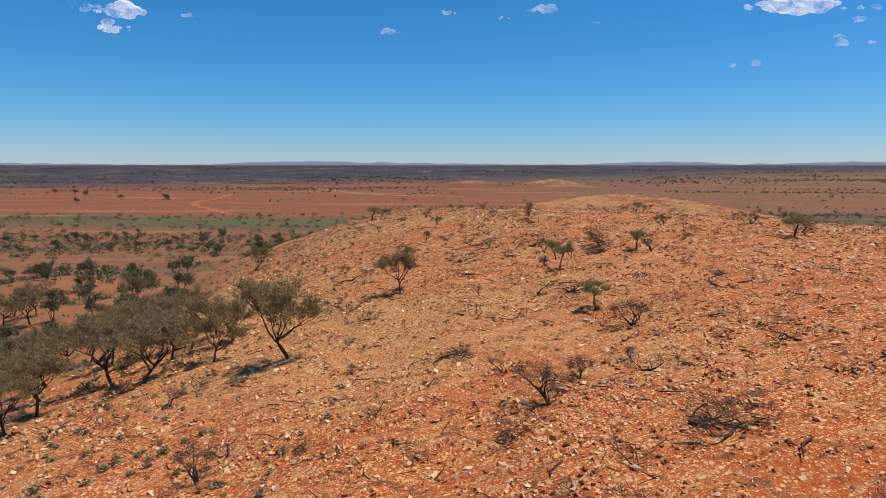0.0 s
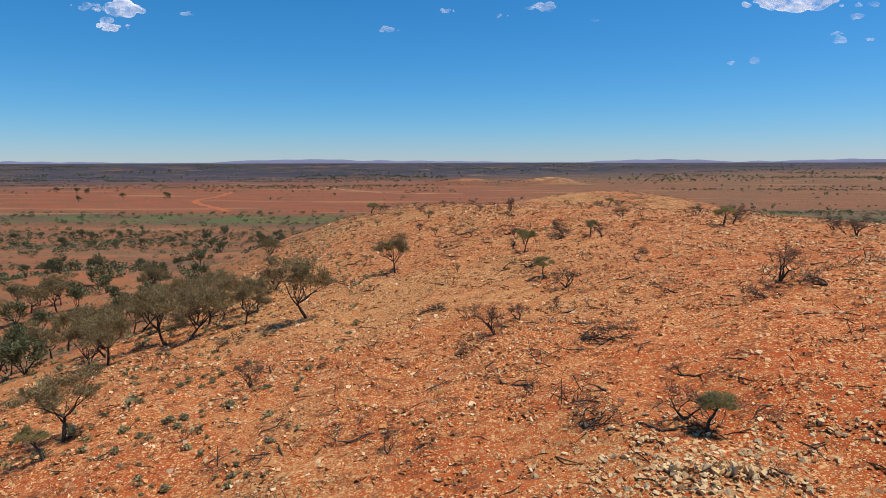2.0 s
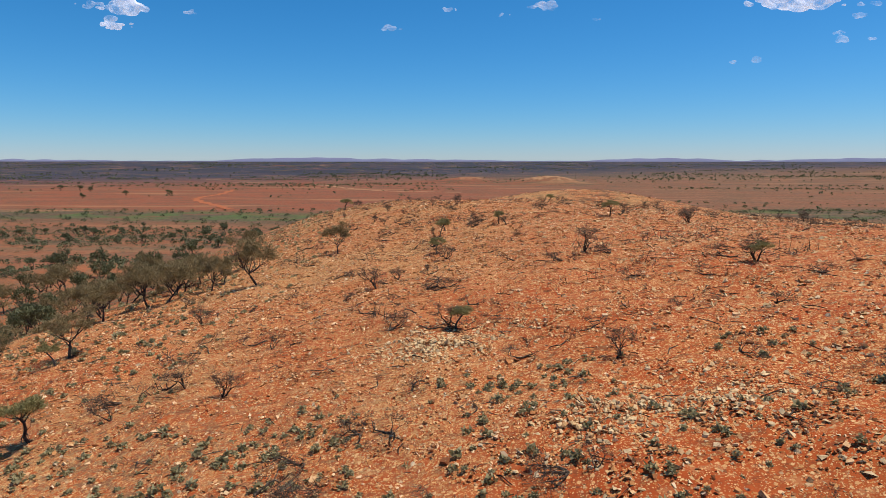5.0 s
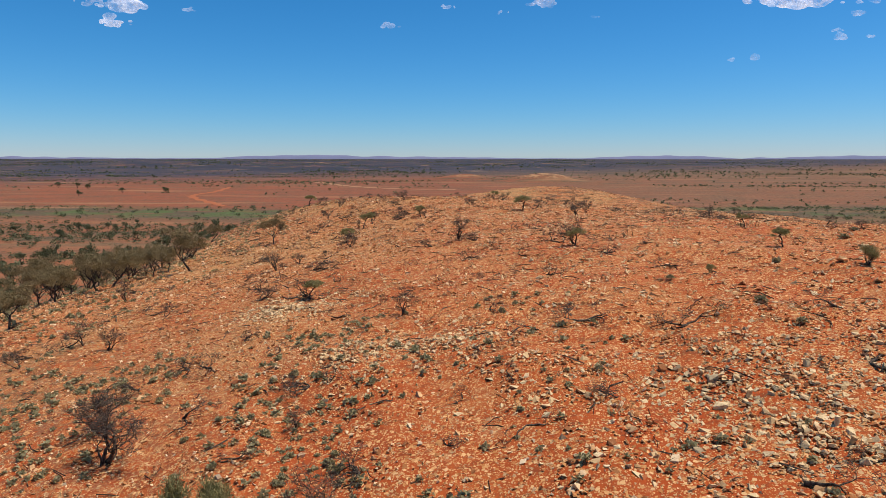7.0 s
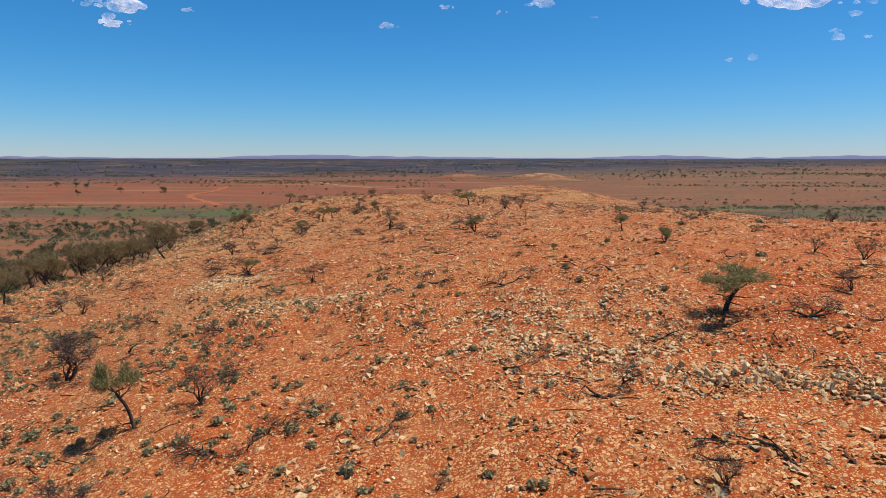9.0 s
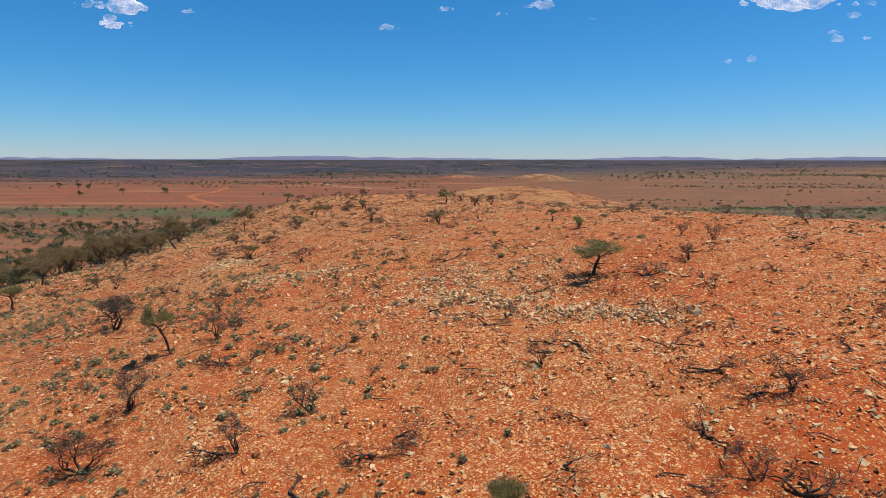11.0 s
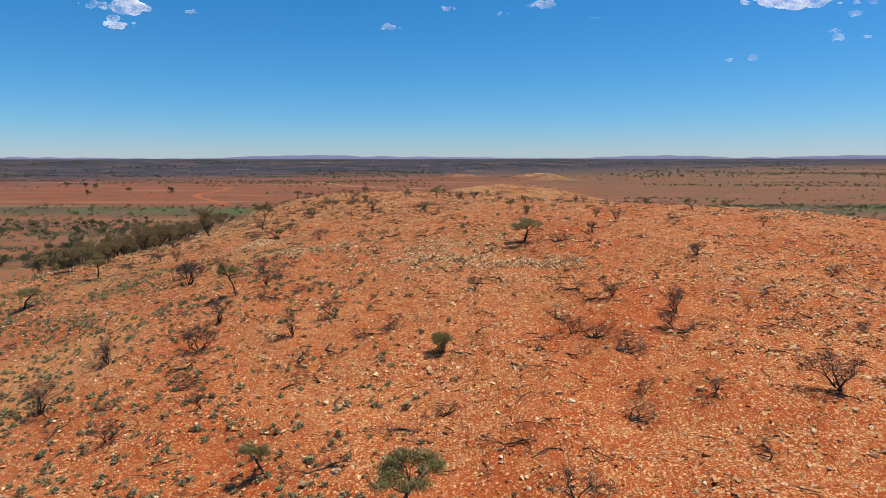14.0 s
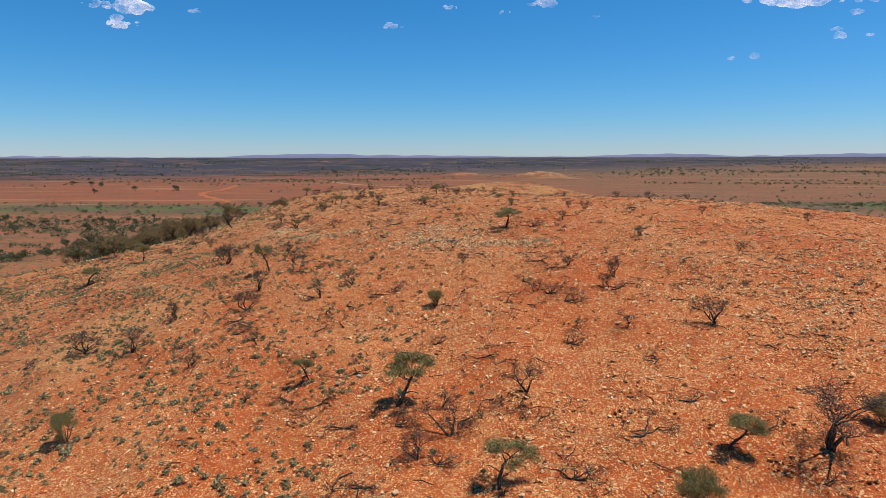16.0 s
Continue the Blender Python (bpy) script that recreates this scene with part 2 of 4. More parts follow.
MULGA_LEAF = leaf_material("mulga_leaf", (0.15, 0.112, 0.05), (0.25, 0.188, 0.082), (0.36, 0.26, 0.12))
GREEN_LEAF = leaf_material("green_leaf", (0.17, 0.15, 0.055), (0.27, 0.23, 0.085), (0.38, 0.31, 0.13))
TWIG = leaf_material("dry_twig", (0.045, 0.031, 0.021), (0.09, 0.062, 0.042), (0.17, 0.12, 0.082))
SALT_LEAF = leaf_material("saltbush_leaf", (0.21, 0.175, 0.08), (0.32, 0.265, 0.125), (0.43, 0.355, 0.19))
STRAW = leaf_material("dry_straw", (0.20, 0.13, 0.055), (0.33, 0.23, 0.10), (0.42, 0.32, 0.16))
SCRUB = leaf_material("scrub_leaf", (0.075, 0.082, 0.036), (0.125, 0.13, 0.058), (0.19, 0.175, 0.085))

# ---- the lie of the land ----
# swells of the hill above the plain: columns of x from -120 m, rows of y from -80 m, 40 m apart
HILL = [
    [4.6, 3.4, 2.8, 3.7, 5.6, 11.6, -8.1, 17.5],
    [5.7, 0.9, 6.3, 6.9, -2.8, 8.8, 1.5, -3.8],
    [11.5, 4.3, 10.1, 3.8, 1.0, 3.2, 3.2, -7.2],
    [12.4, 0.8, 8.5, 5.2, 16.1, 15.2, 18.1, -1.5],
    [8.3, 5.3, 15.2, 6.7, 10.6, -11.7, 6.3, 17.1],
    [8.1, 8.2, 13.1, -1.8, 15.9, 9.4, 10.9, 9.8],
    [9.6, 4.9, 9.5, 2.8, 6.0, 8.9, 8.8, -4.5],
    [2.0, -1.0, 1.2, 1.3, 0.4, -3.2, -4.2, -0.6],
]

HX, HY, HS, PLAIN = np.arange(-120, 161, 40.0), np.arange(-80, 201, 40.0), 38.0, -21.0
rng = np.random.default_rng(7)
RIPPLES = [(1.0 / w, a, rng.uniform(0, 6.28), rng.uniform(0, 6.28), h) for w, h in ((9.0, 0.06), (5.5, 0.05), (3.1, 0.035), (1.7, 0.02)) for a in range(3)]
KNOLLS = [(232, 1310, 60, 40, 14), (190, 1330, 130, 60, 5), (65, 1410, 55, 40, 8), (40, 1420, 120, 60, 4), (-260, 1800, 160, 70, 10), (-480, 2300, 240, 80, 16), (700, 2700, 500, 120, 12), (58, 190, 26, 45, 0.7), (12, 165, 24, 45, -1.0), (92, 160, 24, 50, -1.6),
          (-900, 2500, 200, 60, 12), (-150, 2600, 260, 60, 10), (-1300, 2900, 300, 80, 16), (-700, 3300, 420, 90, 14), (300, 3200, 350, 90, 10)]


def land(x, y):
    """Height of the ground."""
    x, y = np.asarray(x, float), np.asarray(y, float)
    gx = np.exp(-(x[..., None] - HX) ** 2 / (2 * HS * HS))
    gy = np.exp(-(y[..., None] - HY) ** 2 / (2 * HS * HS))
    z = PLAIN + np.einsum('...i,ij,...j->...', gx, np.array(HILL), gy)
    hill = np.clip((z + 5) / 20, 0, 1)
    for f, i, p1, p2, h in RIPPLES:
        a = i * 2.1 + p1
        z = z + hill * h * np.sin((x * np.cos(a) + y * np.sin(a)) * f * 6.28 + p2 + 1.5 * np.sin((x * np.sin(a) - y * np.cos(a)) * f * 2.4))
    z = z + 33 * np.clip((y - 1700) / 3000, 0, 1) ** 1.3
    for cx, cy, sx, sy, h in KNOLLS:
        z = z + h * np.exp(-((x - cx) / sx) ** 2 - ((y - cy) / sy) ** 2)
    return z


def h_at(x, y):
    return float(land(x, y))


def slope_turn(x, y):
    """A turn that lays z along the ground's normal."""
    e = 0.6
    n = Vector((h_at(x - e, y) - h_at(x + e, y), h_at(x, y - e) - h_at(x, y + e), 2 * e)).normalized()
    return Vector((0, 0, 1)).rotation_difference(n).to_matrix().to_4x4()


def mesh_of(name, verts, faces, material, smooth=False):
    """A mesh from arrays of corners and of equal-sized faces."""
    me = bpy.data.meshes.new(name)
    v, f = np.asarray(verts, np.float32), np.asarray(faces, np.int32)
    me.vertices.add(len(v))
    me.vertices.foreach_set("co", v.ravel())
    me.loops.add(f.size)
    me.loops.foreach_set("vertex_index", f.ravel())
    me.polygons.add(len(f))
    me.polygons.foreach_set("loop_start", np.arange(0, f.size, f.shape[1], dtype=np.int32))
    me.polygons.foreach_set("use_smooth", np.full(len(f), smooth))
    me.update(calc_edges=True)
    me.validate()
    me.materials.append(material)
    return me


def part(name, me, parent, label=""):
    ob = new(name, me)
    ob.parent = parent
    if label:
        ob["label"] = label
    return ob


def steps(lo, hi, fine, out_lo, out_hi, grow=1.09):
    a = list(np.arange(lo, hi, fine))
    d = fine
    while a[-1] < out_hi:
        d *= grow
        a.append(a[-1] + d)
    b, d = [lo], fine
    while b[-1] > out_lo:
        d *= grow
        b.append(b[-1] - d)
    return np.array(b[:0:-1] + a)


def build_ground():
    xs = steps(-32.0, 66.0, 1.0, -4900, 4900, 1.05)
    ys = steps(-56.0, 60.0, 1.0, -1500, 4850, 1.03)
    X, Y = np.meshgrid(xs, ys, indexing='ij')
    Z = land(X, Y)
    v = np.stack([X, Y, Z], -1).reshape(-1, 3)
    i = np.arange(len(xs) * len(ys)).reshape(len(xs), len(ys))
    f = np.stack([i[:-1, :-1], i[1:, :-1], i[1:, 1:], i[:-1, 1:]], -1).reshape(-1, 4)
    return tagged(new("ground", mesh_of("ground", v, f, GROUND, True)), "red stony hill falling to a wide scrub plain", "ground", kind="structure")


ground = build_ground()


def build_ranges():
    """Hills on the horizon, coloured blue to paint in distance haze."""
    k = Nodes("painted_haze_range", 1.0, 0.0)
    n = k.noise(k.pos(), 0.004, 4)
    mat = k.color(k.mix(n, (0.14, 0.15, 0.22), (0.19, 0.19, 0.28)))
    r = random.Random(5)
    x = np.arange(-4400, 4401, 40.0)
    h = np.zeros_like(x)
    for c, w, a in ((-1250, 300, 26), (-700, 260, 24), (-950, 160, 16), (-200, 300, 14), (300, 250, 8), (1500, 330, 22), (1850, 260, 16), (3000, 500, 24), (3600, 400, 20), (-3300, 500, 14), (-2500, 300, 4)):
        h += a * np.exp(-((x - c) / w) ** 2)
    for j in range(10):
        f, p = r.uniform(0.004, 0.03), r.uniform(0, 6.28)
        h += 1.3 * np.sin(x * f + p)
    h = np.maximum(h * 0.75 + 38, 36)
    rows = [(4560, 0.0), (4620, 0.75), (4680, 1.0), (4760, 0.6)]
    v = np.stack([np.stack([x, np.full_like(x, yy), PLAIN - 1 + h * s], -1) for yy, s in rows], 0)
    i = np.arange(v.shape[0] * v.shape[1]).reshape(v.shape[0], v.shape[1])
    f = np.stack([i[:-1, :-1], i[:-1, 1:], i[1:, 1:], i[1:, :-1]], -1).reshape(-1, 4)
    tagged(new("backdrop_hills", mesh_of("backdrop_hills", v.reshape(-1, 3), f, mat, True)), "hill range along the horizon, blue haze painted in", "hills", kind="structure")


build_ranges()

# ---- plants: shared shapes ----
class Wood:
    """Gathers tubes for branches and blades for leaves."""
    def __init__(self, seed):
        self.r = random.Random(seed)
        self.v, self.f, self.lv, self.tips = [], [], [], []

    def tube(self, pts, r0, r1, sides):
        base = len(self.v)
        n = len(pts)
        for i, p in enumerate(pts):
            d = (pts[min(i + 1, n - 1)] - pts[max(i - 1, 0)]).normalized()
            a = d.orthogonal().normalized()
            b = d.cross(a)
            rad = r0 + (r1 - r0) * i / (n - 1)
            for s in range(sides):
                w = 2 * math.pi * s / sides
                self.v.append(p + (a * math.cos(w) + b * math.sin(w)) * rad)
        for i in range(n - 1):
            for s in range(sides):
                a, b = base + i * sides + s, base + i * sides + (s + 1) % sides
                self.f.append((a, b, b + sides, a + sides))

    def limb(self, p, d, length, rad, level, top, rise, wild, kids):
        r = self.r
        pts, n = [p], (5, 4, 2, 2, 2)[level]
        for i in range(n):
            d = (d + Vector((r.gauss(0, wild), r.gauss(0, wild), r.gauss(rise, wild * 0.7)))).normalized()
            pts.append(pts[-1] + d * (length / n))
        end = rad * (0.55 if level < top else 0.3)
        self.tube(pts, rad, end, (5, 4, 3, 3, 3)[level])
        if level >= top:
            self.tips.append((pts[-1], d))
            self.tips.append((pts[-2], d))
            return
        for j in range(r.choice(kids)):
            at = pts[-1] if j < 2 else pts[r.randint(1, n)]
            side = Vector((r.uniform(-1, 1), r.uniform(-1, 1), r.uniform(-0.2, 0.7))).normalized()
            self.limb(at, (d * 0.75 + side * 0.75).normalized(), length * r.uniform(0.55, 0.85), end * 0.85, level + 1, top, rise, wild, kids)

    def tuft(self, p, n, radius, length, width, up):
        r = self.r
        for _ in range(n):
            o = p + Vector((r.gauss(0, radius), r.gauss(0, radius), r.gauss(0, radius * 0.55)))
            d = Vector((r.gauss(0, 1), r.gauss(0, 1), abs(r.gauss(up, 0.6)))).normalized()
            s = d.cross(Vector((r.gauss(0, 1), r.gauss(0, 1), r.gauss(0, 1)))).normalized() * width * 0.5
            t = o + d * length * r.uniform(0.6, 1.3)
            self.lv += [o - s, o + s, t + s * 0.5, t - s * 0.5]

    def fit(self, wide):
        """Scale to height 1 and to a crown of that half width."""
        z = sorted(q.z for q in self.lv)[int(len(self.lv) * 0.99)]
        cx, cy = sum(q.x for q in self.lv) / len(self.lv), sum(q.y for q in self.lv) / len(self.lv)
        h = sorted(math.hypot(q.x - cx, q.y - cy) for q in self.lv)[int(len(self.lv) * 0.96)]
        for pts in (self.v, self.lv):
            for i, q in enumerate(pts):
                pts[i] = Vector((q.x * wide / h, q.y * wide / h, q.z / z))

    def wood(self, name, mat):
        return mesh_of(name, [tuple(v) for v in self.v], self.f, mat, True)

    def leaves(self, name, mat):
        return mesh_of(name, [tuple(v) for v in self.lv], np.arange(len(self.lv)).reshape(-1, 4), mat)


def thing(name, label, category, group):
    return tagged(new(name), label, category, group)


def mulga(seed, lean):
    """A mulga tree, unit height about 1: forked dark trunk, ascending limbs, brushy olive crown."""
    w = Wood(seed)
    r = w.r
    base = Vector((0, 0, -0.03))
    d = Vector((lean, r.uniform(-0.1, 0.1), 1)).normalized()
    pts = [base]
    for i in range(4):
        d = (d + Vector((r.gauss(0, 0.12), r.gauss(0, 0.12), 0.05))).normalized()
        pts.append(pts[-1] + d * 0.085)
    w.tube(pts, 0.028, 0.02, 7)
    a0 = r.uniform(0, 6.28)
    for j in range(6):
        a = a0 + j * 2 * math.pi / 6 + r.gauss(0, 0.3)
        out = Vector((math.cos(a), math.sin(a), r.uniform(0.45, 1.2))).normalized()
        w.limb(pts[-1] if j < 4 else pts[-2], out, r.uniform(0.24, 0.34), 0.014, 0, 3, 0.05, 0.15, (2, 3, 3))
    for p, dd in w.tips:
        w.tuft(p, 20, 0.042, 0.055, 0.0092, 0.7)
    w.fit(r.uniform(0.48, 0.56))
    tree = thing("mulga_tree", "mulga tree with dark forked trunk and brushy olive crown", "tree", "mulga trees on the hillside")
    part("trunk", w.wood("mulga_trunk", BARK), tree)
    part("crown", w.leaves("mulga_crown", MULGA_LEAF), tree, "olive grey brushy foliage")
    return tree


def umbrella(seed):
    """A small wind-bent tree with a flat green top."""
    w = Wood(seed)
    r = w.r
    p, d, pts = Vector((0, 0, -0.04)), Vector((0.5, 0.1, 1)).normalized(), []
    pts.append(p)
    for i in range(6):
        d = (d + Vector((r.gauss(-0.05, 0.25), r.gauss(0, 0.2), 0.05))).normalized()
        pts.append(pts[-1] + d * 0.115)
    w.tube(pts, 0.04, 0.022, 6)
    for j in range(6):
        a = j * 1.05 + r.uniform(-0.3, 0.3)
        w.limb(pts[-1 if j < 4 else -2], Vector((math.cos(a), math.sin(a), 0.55)).normalized(), 0.2, 0.016, 0, 2, 0.02, 0.16, (2, 3))
    for p, dd in list(w.tips):
        w.tuft(p, 52, 0.055, 0.06, 0.010, 0.8)
    for j in range(3):
        a = r.uniform(0, 6.28)
        w.limb(pts[r.randint(1, 3)], Vector((math.cos(a), math.sin(a), 0.15)).normalized(), 0.2, 0.016, 0, 2, -0.03, 0.25, (1, 2))
    w.fit(r.uniform(0.46, 0.56))
    tree = thing("umbrella_tree", "small bent tree with a flat olive-green top", "tree", "small trees on the hilltop")
    part("trunk", w.wood("umbrella_trunk", BARK), tree)
    part("crown", w.leaves("umbrella_crown", GREEN_LEAF), tree, "flat olive-green foliage")
    return tree


def leafy_bush(seed):
    w = Wood(seed)
    r = w.r
    for j in range(6):
        a = j * 1.05 + r.uniform(-0.3, 0.3)
        w.limb(Vector((0, 0, -0.04)), Vector((math.cos(a) * 0.8, math.sin(a) * 0.8, 1)).normalized(), 0.36, 0.02, 0, 2, 0.06, 0.14, (2, 3, 3))
    for p, dd in w.tips:
        w.tuft(p + Vector((0, 0, 0.02)), 80, 0.07, 0.075, 0.009, 0.9)
    w.fit(0.5)
    bush = thing("green_bush", "rounded olive-green bush on red soil", "bush", "green bushes on the hill")
    part("stem", w.wood("bush_stem", BARK), bush)
    part("crown", w.leaves("bush_crown", GREEN_LEAF), bush, "olive-green foliage")
    return bush


def dead_shrub(seed, low):
    """A bare, burnt-looking shrub; low: a fallen, sprawling one, unit width."""
    w = Wood(seed)
    r = w.r
    if low:
        for j in range(r.choice((2, 3, 4))):
            a = r.gauss(0, 0.5) + (math.pi if r.random() < 0.35 else 0)
            w.limb(Vector((0, 0, 0.015)), Vector((math.cos(a), math.sin(a), r.uniform(0.08, 0.3))).normalized(), r.uniform(0.24, 0.36), 0.026, 0, 3, -0.01, 0.28, (2, 2, 3))
        for i, q in enumerate(w.v):
            if q.z < -0.02:
                w.v[i] = Vector((q.x, q.y, -0.02 - (q.z + 0.02) * 0.15))
            elif q.z > 0.1:
                w.v[i] = Vector((q.x, q.y, 0.1 + (q.z - 0.1) * 0.45))
        w.tips = [(Vector((p.x, p.y, min(p.z, 0.1 + (p.z - 0.1) * 0.45))), d) for p, d in w.tips]
    else:
        d = Vector((r.uniform(-0.5, 0.5), r.uniform(-0.3, 0.3), 1)).normalized()
        for j in range(r.choice((2, 3, 3))):
            a = r.uniform(0, 6.28)
            w.limb(Vector((0, 0, -0.04)), (d + Vector((math.cos(a), math.sin(a), 0)) * 0.55).normalized(), r.uniform(0.34, 0.44), 0.036, 0, 3, 0.03, 0.22, (2, 3, 3))
    for p, d in w.tips:
        if p.z > 0.0 or not low:
            w.tuft(p + Vector((0, 0, 0.02)), 4 if low else 8, 0.045 if low else 0.055, 0.10 if low else 0.13, 0.008 if low else 0.0075, 0.15 if low else 0.35)
    name = "fallen_branch" if low else "dead_shrub"
    label = "fallen grey dead branches lying on stony ground" if low else "bare dead shrub with twisted dark branches"
    ob = thing(name, label, "dead wood" if low else "dead shrub", "fallen dead branches" if low else "bare dead shrubs")
    part("stem", w.wood(name + "_stem", DEADWOOD), ob)
    tagged(part("twig_spray", w.leaves(name + "_spray", TWIG), ob, "fine brittle grey-brown twigs"), kind="stuff")
    return ob


def cushion(seed, n, size):
    """A rounded cushion of small leaves, 1 m across and about 0.7 m high."""
    w = Wood(seed)
    r = w.r
    lumps = [(r.uniform(0, 6.28), r.uniform(0.0, 0.24), r.uniform(0.2, 0.3)) for _ in range(7)]
    for _ in range(n):
        a, q, rad = r.choice(lumps)
        d = Vector((r.gauss(0, 1), r.gauss(0, 1), abs(r.gauss(0.2, 0.9)))).normalized()
        o = Vector((math.cos(a) * q, math.sin(a) * q, 0.08)) + Vector((d.x * rad, d.y * rad, d.z * rad * 1.3)) * r.uniform(0.55, 1.0)
        w.tuft(o, 1, 0.01, size, size * 0.7, 0.1)
    return w


def saltbush(seed):
    w = cushion(seed, 210, 0.13)
    return tagged(new("saltbush", w.leaves("saltbush", SALT_LEAF)), "low rounded grey-green saltbush clump on red soil", "shrub", "saltbush clumps")


def stand(made, places, seed, sink=0.0, follow=0.0, scale=1.0):
    """Set copies of the shapes in turn on the ground; the first use of each shape is the shape itself."""
    r = random.Random(seed)
    for i, (x, y, h, *way) in enumerate(places):     # way: turn, width
        ob = made[i % len(made)]
        turn = slope_turn(x, y) if follow else Matrix()
        s = h * scale
        m = Matrix.Translation((x, y, h_at(x, y) - sink * s)) @ turn @ pose(0, 0, 0, 0, 0, way[0] if way else r.uniform(0, 360) if follow != 1 else r.gauss(0, 35) + (180 if r.random() < 0.5 else 0)) @ Matrix.Diagonal((s * (way[1] if len(way) > 1 else 1), s * (way[1] if len(way) > 1 else 1), s * r.uniform(0.9, 1.1), 1))
        if i < len(made):
            ob.matrix_basis = m
        else:
            keep = ob.matrix_basis.copy()
            ob.matrix_basis = Matrix()
            copy_thing(ob, m)
            ob.matrix_basis = keep


# ---- where the plants stand: x, y, and height (branches: length) ----
MULGAS = [
    (-7.9, 31.3, 3.9), (-2.9, 42.4, 3.4), (-21.5, 31.8, 3.6), (-18.9, 34.7, 3.8), (-16.3, 32.6, 3.8), (-15.7, 42.4, 3.0),
    (-30.2, 48.7, 3.8), (-27.9, 48.3, 3.4), (-35.6, 50.6, 3.8), (-29.3, 59.3, 3.6), (-24.7, 81.5, 3.1), (-16.9, 37.7, 3.6),
    (-18.5, 46.3, 2.9), (-14.0, 46.8, 2.5), (-22.4, 41.2, 3.4), (-22.2, 48.7, 3.8), (-13.4, 38.8, 2.7), (-15.1, 16.3, 3.5),
    (-18.0, 13.7, 3.0), (-12.8, 34.0, 3.0), (-20.3, 27.8, 3.0), (-19.4, 41.8, 3.2), (-26.5, 40.5, 3.4), (-74.8, 104.3, 5.8),
    (-72.1, 109.2, 5.8), (-49.0, 97.6, 5.0), (-67.9, 101.1, 6.0), (-73.5, 92.4, 5.2), (-25.5, 45.0, 3.3), (-33.0, 44.0, 3.5),
    (-23.6, 35.5, 3.2), (-38.0, 57.0, 3.8), (-33.5, 63.0, 3.6), (-26.0, 55.0, 3.4), (-21.0, 53.5, 3.0),
]
UMBRELLAS = [
    (7.4, 40.0, 1.6), (7.2, 29.5, 1.5, 0), (25.3, 45.1, 1.8, 10), (13.5, 43.7, 1.3), (8.5, 7.8, 1.1, 180), (-14.5, 14.0, 1.3),
    (-8.8, 3.1, 2.0), (24.6, 12.1, 1.2, 20), (8.0, 44.1, 1.3), (33.7, 4.5, 0.9), (11.3, -14.5, 2.3, 160, 0.72), (20.1, -38.0, 1.3, 150),
    (29.7, -48.4, 1.9), (39.0, -47.2, 1.6), (-9.7, -7.4, 1.9), (36.5, 14.5, 0.9), (25.2, -41.95, 2.5, -60), (33.1, -12.1, 1.8, 30, 1.3),
    (24.5, 80.0, 1.5), (-11.4, 100.4, 2.4),
]
BUSHES = [
    (36.6, -50.4, 1.6), (8.6, -41.6, 1.5), (45.6, -46.3, 1.2), (26.8, -29.9, 1.1), (28.9, 1.7, 0.5), (34.6, -0.8, 0.8),
]
DEAD_SHRUBS = [
    (3.5, 19.6, 1.7), (2.3, 23.4, 0.8), (6.8, 22.1, 0.6), (-7.8, 18.7, 1.3), (7.8, 47.6, 1.3), (-12.6, 27.7, 1.2),
    (-14.0, 47.2, 2.4), (2.2, 37.3, 0.7), (-1.3, 43.9, 0.5), (-8.8, 55.9, 1.0), (17.4, 20.9, 1.8), (-0.7, 9.7, 0.9),
    (-3.5, 5.7, 1.4), (-1.3, 4.1, 1.2), (29.0, 33.2, 1.7), (-5.8, 3.8, 1.1), (4.8, 21.3, 1.0), (14.3, 1.3, 1.2),
    (29.6, 35.2, 1.1), (14.2, 42.5, 1.3), (5.2, -8.4, 2.3), (11.4, -7.8, 0.8), (12.0, -5.3, 0.8), (8.1, 26.4, 1.5),
    (13.3, -13.4, 1.5), (28.0, -16.4, 1.1), (22.1, -20.4, 0.6), (28.9, -22.1, 0.8), (24.6, 12.4, 1.5), (8.2, 8.7, 1.5),
    (12.2, -24.3, 1.9), (12.1, -20.3, 1.8),
]
DEAD_SHRUBS += [
    (20.3, -22.9, 1.5), (36.4, -25.7, 1.4), (39.0, -28.5, 1.4), (38.2, -30.6, 1.0), (33.5, -29.6, 1.2), (4.0, -6.1, 1.8),
    (18.1, -25.2, 1.2), (35.3, -35.6, 0.8), (37.9, -36.4, 1.0), (7.1, -25.0, 1.4), (15.5, -32.4, 0.9), (31.5, -42.1, 1.9),
    (2.5, -29.2, 2.1), (6.4, -30.3, 1.9), (11.6, -33.8, 1.4), (16.9, -39.4, 1.0), (42.5, -37.0, 1.7), (27.4, -42.0, 1.1),
    (27.8, -44.5, 2.0), (26.4, -46.3, 1.5), (42.7, -47.8, 3.2),
]
